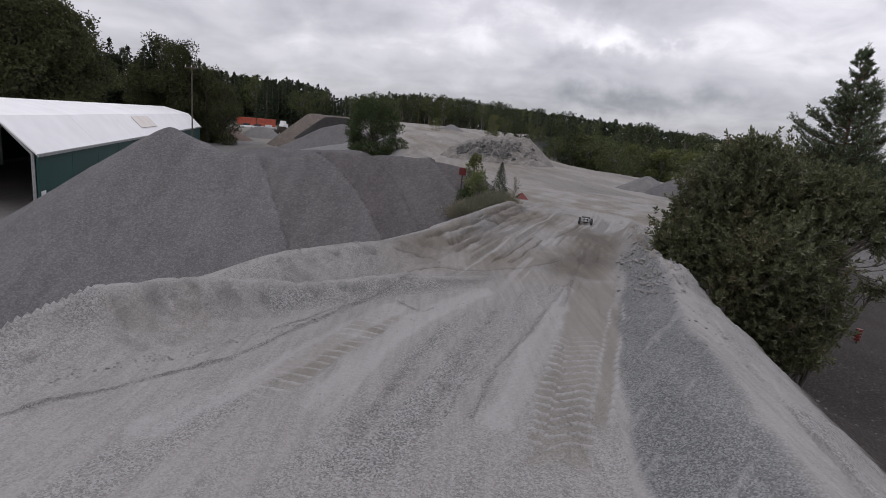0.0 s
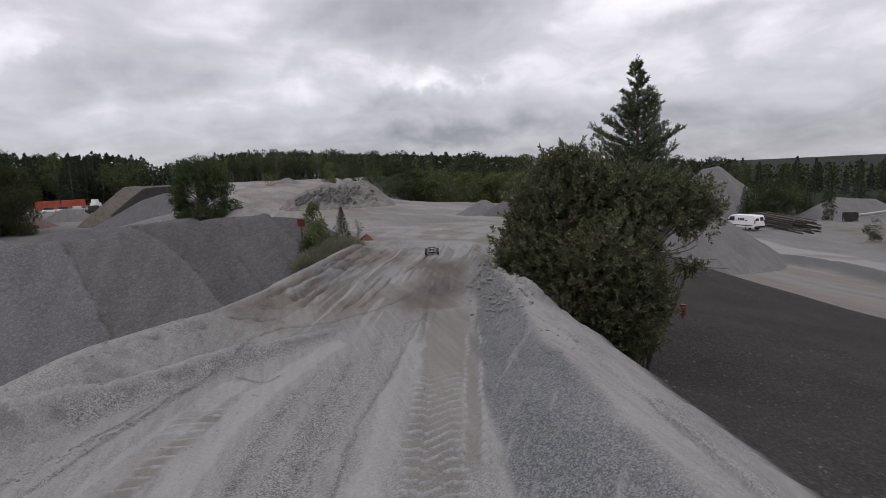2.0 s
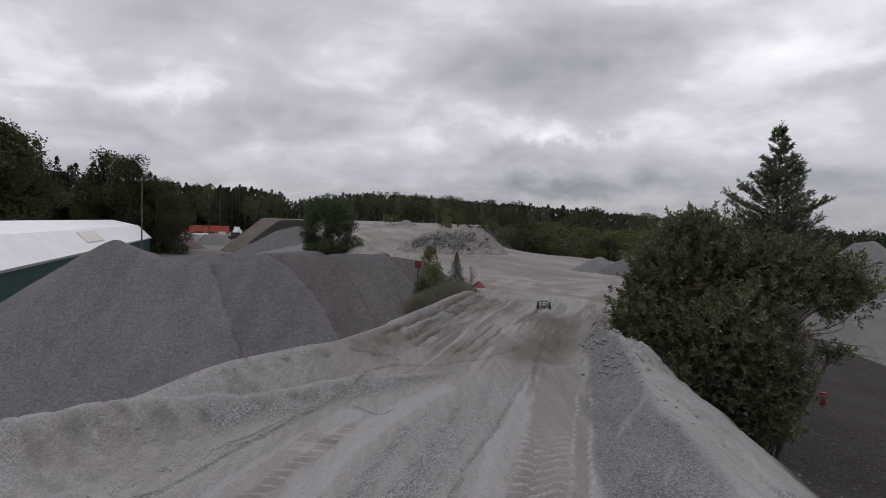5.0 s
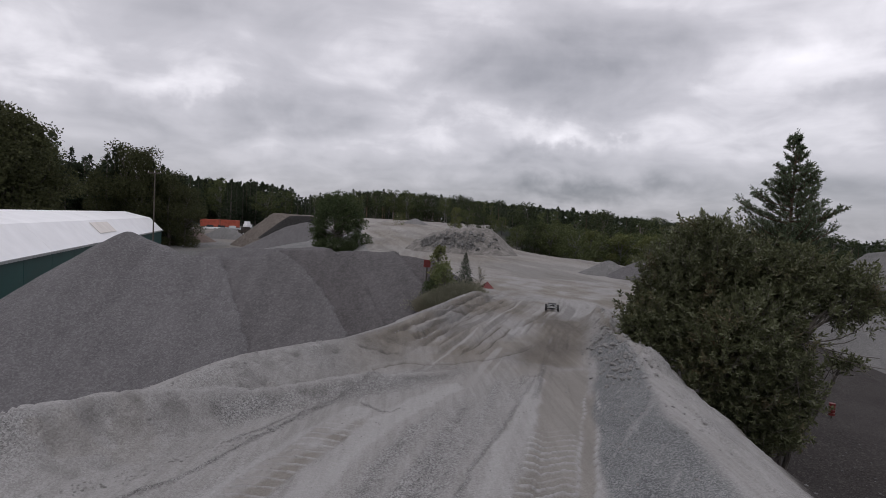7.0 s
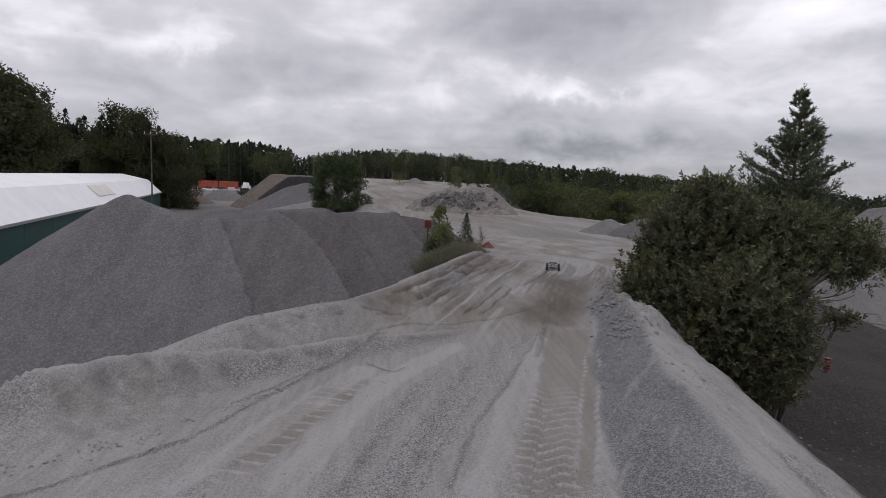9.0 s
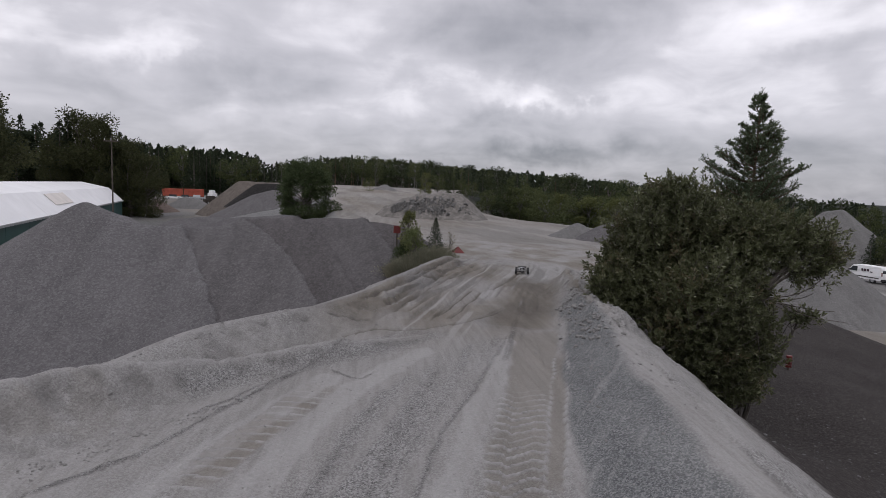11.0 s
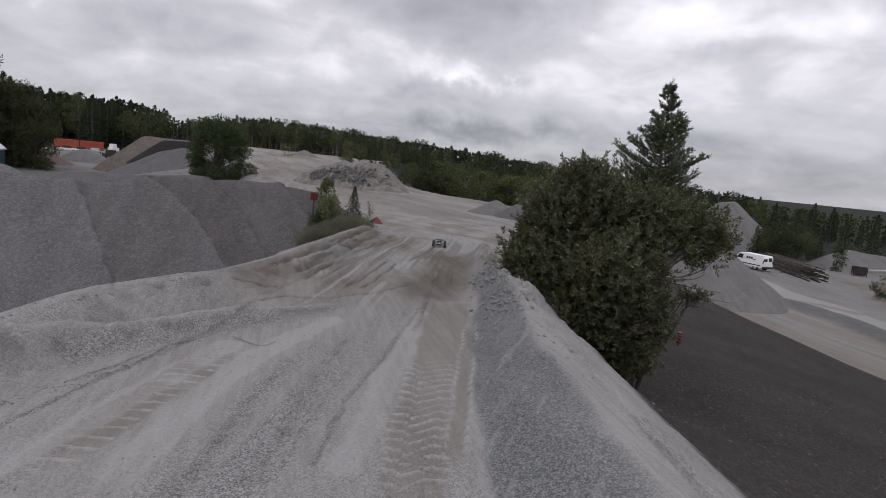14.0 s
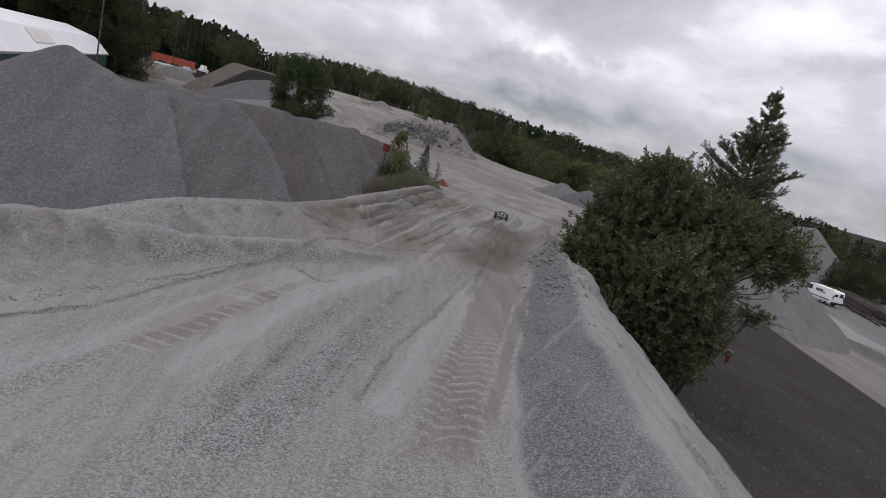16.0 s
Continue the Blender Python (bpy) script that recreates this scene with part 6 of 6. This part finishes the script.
# ---- broken rock on the far bank ----
BANK = heap("rock_bank", "flat-topped bank of broken rock beside the far road", [top(0.9, 51.5, -1.7), top(2.7, 50.3, -0.8), top(4.6, 49.3, -0.35), top(6.6, 48.7, -0.15), top(8.3, 48.4, -0.3)], 0.95, M_ROCK, -1.6, 0.12, 0.16, 0.2, 19, "", flat=1.62)
ROCKS = []
rng = np.random.default_rng(12)
for k in range(4):
    bm = bmesh.new()
    bmesh.ops.create_cube(bm, size=0.9)
    for v_ in bm.verts:
        v_.co = v_.co * rng.uniform(0.6, 1.15) + Vector(rng.normal(size=3)) * 0.06
        v_.co.z *= 0.65
    bmesh.ops.bevel(bm, geom=bm.edges[:], offset=0.05, segments=1, affect="EDGES")
    me = bpy.data.meshes.new("boulder")
    bm.to_mesh(me)
    bm.free()
    me.materials.append(M_RUBBLE)
    ROCKS.append(me)
pile = thing("rock_rubble", "angular grey blasted rocks tumbled on a bank", "rocks", (0, 0, 0))
bank_pts = np.array([v_.co[:] for v_ in BANK.data.vertices])
bank_dir = np.stack([np.degrees(np.arctan2(bank_pts[:, 0], bank_pts[:, 1])), np.degrees(np.arctan2(bank_pts[:, 2] - 1.75, np.hypot(bank_pts[:, 0], bank_pts[:, 1])))], 1)
bank_far = np.hypot(bank_pts[:, 0], bank_pts[:, 1])


def on_bank(az, el):
    """The point of the bank's near face that lies in that direction."""
    miss = np.hypot(bank_dir[:, 0] - az, bank_dir[:, 1] - el)
    return bank_pts[np.argmin(miss + 0.02 * (bank_far - 44))]


for i in range(300):
    f = rng.uniform(0, 1)
    az = 1.3 + (5.9 if i % 5 else 8.2) * f
    s = 0.13 + 0.32 * rng.uniform() ** 2
    x, y, z = on_bank(az, np.interp(az, [1.2, 3, 5, 8, 9.6], [-1.8, -1.1, -0.75, -0.8, -1.7]) - rng.uniform(0, 1) * np.interp(az, [1.2, 3, 6, 8, 9.6], [0.5, 1.3, 1.7, 1.7, 0.7]))
    rock = part("rock", ROCKS[i % 4], None, pile)
    rock.matrix_basis = Matrix.Translation((x, y, z)) @ Euler(rng.uniform(0, 6, 3)).to_matrix().to_4x4() @ Matrix.Diagonal((s * 1.3, s, s * 0.75, 1))


# ---- radio-controlled buggy ----
def buggy(az, d, heading):
    x, y = polar(az, d)
    b = thing("model_buggy", "white radio-controlled off-road buggy on the dusty road", "model car", (x, y, ground_z(x, y) + 0.005), heading)
    part("chassis", boxed(-0.19, 0.17, -0.05, 0.05, 0.045, 0.062, bevel=0.004), M_BLACK, b)
    shell = bmesh.new()
    rings = []
    for px_, w, z0, z1 in ((-0.16, 0.045, 0.07, 0.12), (-0.09, 0.062, 0.065, 0.135), (-0.01, 0.066, 0.062, 0.155), (0.05, 0.058, 0.062, 0.14), (0.12, 0.038, 0.065, 0.105), (0.20, 0.026, 0.07, 0.088)):
        rings.append([shell.verts.new((px_, sy * w, zz)) for sy, zz in ((-1, z0), (-1.0, (z0 + z1) / 2), (-0.55, z1), (0.55, z1), (1.0, (z0 + z1) / 2), (1, z0))])
    for a, c in zip(rings[:-1], rings[1:]):
        for i in range(6):
            j = (i + 1) % 6
            shell.faces.new([a[i], a[j], c[j], c[i]])
    shell.faces.new(rings[0][::-1]), shell.faces.new(rings[-1])
    bmesh.ops.recalc_face_normals(shell, faces=shell.faces)
    part("body_shell", shell, M_WHITE, b, "white lexan body shell")
    part("cockpit_window", boxed(0.0, 0.07, -0.035, 0.035, 0.142, 0.154, bevel=0.004), M_GLASS, b)
    part("wing", plate([(-0.26, -0.085, 0.165), (-0.26, 0.085, 0.165), (-0.18, 0.085, 0.185), (-0.18, -0.085, 0.185)], 0.006), M_BLACK, b, "black rear wing")
    for s in (-1, 1):
        part("wing_plate", boxed(-0.265, -0.175, s * 0.088 - 0.003, s * 0.088 + 0.003, 0.15, 0.205), M_BLACK, b)
        part("wing_mount", rod((-0.19, s * 0.03, 0.10), (-0.215, s * 0.03, 0.175), 0.005, 6), M_BLACK, b)
        for wx in (-0.165, 0.165):
            part("suspension_arm", boxed(wx - 0.02, wx + 0.02, min(s * 0.04, s * 0.125), max(s * 0.04, s * 0.125), 0.05, 0.06), M_BLACK, b)
            part("shock", rod((wx - 0.01, s * 0.05, 0.13), (wx, s * 0.105, 0.06), 0.009, 8), M_STEEL, b)
            wheel(b, wx, s * 0.14, 0.06, 0.055, M_WHITE)
    for wx in (-0.15, 0.15):
        part("shock_tower", boxed(wx - 0.006, wx + 0.006, -0.055, 0.055, 0.06, 0.14), M_BLACK, b)
    part("bumper", boxed(0.2, 0.235, -0.05, 0.05, 0.05, 0.062, bevel=0.004), M_BLACK, b)


buggy(15.0, 13.3, 75)


# ---- loose stones and clods by the road, far too many to count ----
def scatter(name, label, n, seed, where, size, material):
    rng = np.random.default_rng(seed)
    base = bmesh.new()
    bmesh.ops.create_icosphere(base, subdivisions=1, radius=0.5)
    bv = np.array([v.co[:] for v in base.verts])
    bf = np.array([[v.index for v in f.verts] for f in base.faces])
    base.free()
    P = np.array([where(rng) for _ in range(n)])
    z = surface(P[:, 0], P[:, 1])[0]
    vs, fs = [], []
    for i in range(n):
        s = size * rng.uniform(0.4, 1.0) ** 2 * 1.6
        v = bv * rng.uniform(0.7, 1.25, (len(bv), 1)) * s * np.array([1, rng.uniform(0.6, 1), 0.6])
        a = rng.uniform(0, 6.28)
        v = np.stack([v[:, 0] * math.cos(a) - v[:, 1] * math.sin(a), v[:, 0] * math.sin(a) + v[:, 1] * math.cos(a), v[:, 2]], 1)
        vs.append(v + np.array([P[i, 0], P[i, 1], z[i] + s * 0.1]))
        fs.append(bf + len(bv) * i)
    ob = new(name, mesh(name, np.concatenate(vs), np.concatenate(fs), material))
    return tagged(ob, label, "stones", kind="stuff")


def along_line(pts, spread):
    seg = [(a, b, math.dist(a, b)) for a, b in zip(pts[:-1], pts[1:])]
    total = sum(s[2] for s in seg)

    def pick(rng):
        t = rng.uniform(0, total)
        for a, b, ln in seg:
            if t <= ln:
                break
            t -= ln
        f = min(1, t / ln)
        return a[0] + (b[0] - a[0]) * f + rng.normal() * spread, a[1] + (b[1] - a[1]) * f + rng.normal() * spread

    return pick


scatter("bank_stones", "loose stones and clods along the road bank", 260, 71, along_line([(-2.9, 3.9), (-1.6, 5.6), (-0.6, 7.2), (0.4, 9.9), (2.0, 14.5)], 0.30), 0.03, M_CLOD)
scatter("berm_stones", "loose stones along the berm", 260, 72, along_line([(1.9, 3.5), (2.6, 6.4), (3.4, 9.6)], 0.25), 0.025, M_CLOD)
scatter("road_crumbs", "crumbs along the wheel tracks", 500, 73, along_line([(-2.5, 3.0), (-1.84, 3.6), (-1.08, 4.53), (-0.16, 6.09)], 0.05), 0.018, M_CLOD)
scatter("road_pebbles", "pebbles strewn over the dusty road", 1500, 74, lambda r: (r.uniform(-1.6, 1.6) + 0.0, r.uniform(2.4, 8.0)), 0.012, M_CLOD)
scatter("slope_stones", "coarse stones on the dark gravel slope", 700, 75, lambda r: (r.uniform(3.4, 11), r.uniform(1.0, 9)), 0.03, M_GRAVEL)
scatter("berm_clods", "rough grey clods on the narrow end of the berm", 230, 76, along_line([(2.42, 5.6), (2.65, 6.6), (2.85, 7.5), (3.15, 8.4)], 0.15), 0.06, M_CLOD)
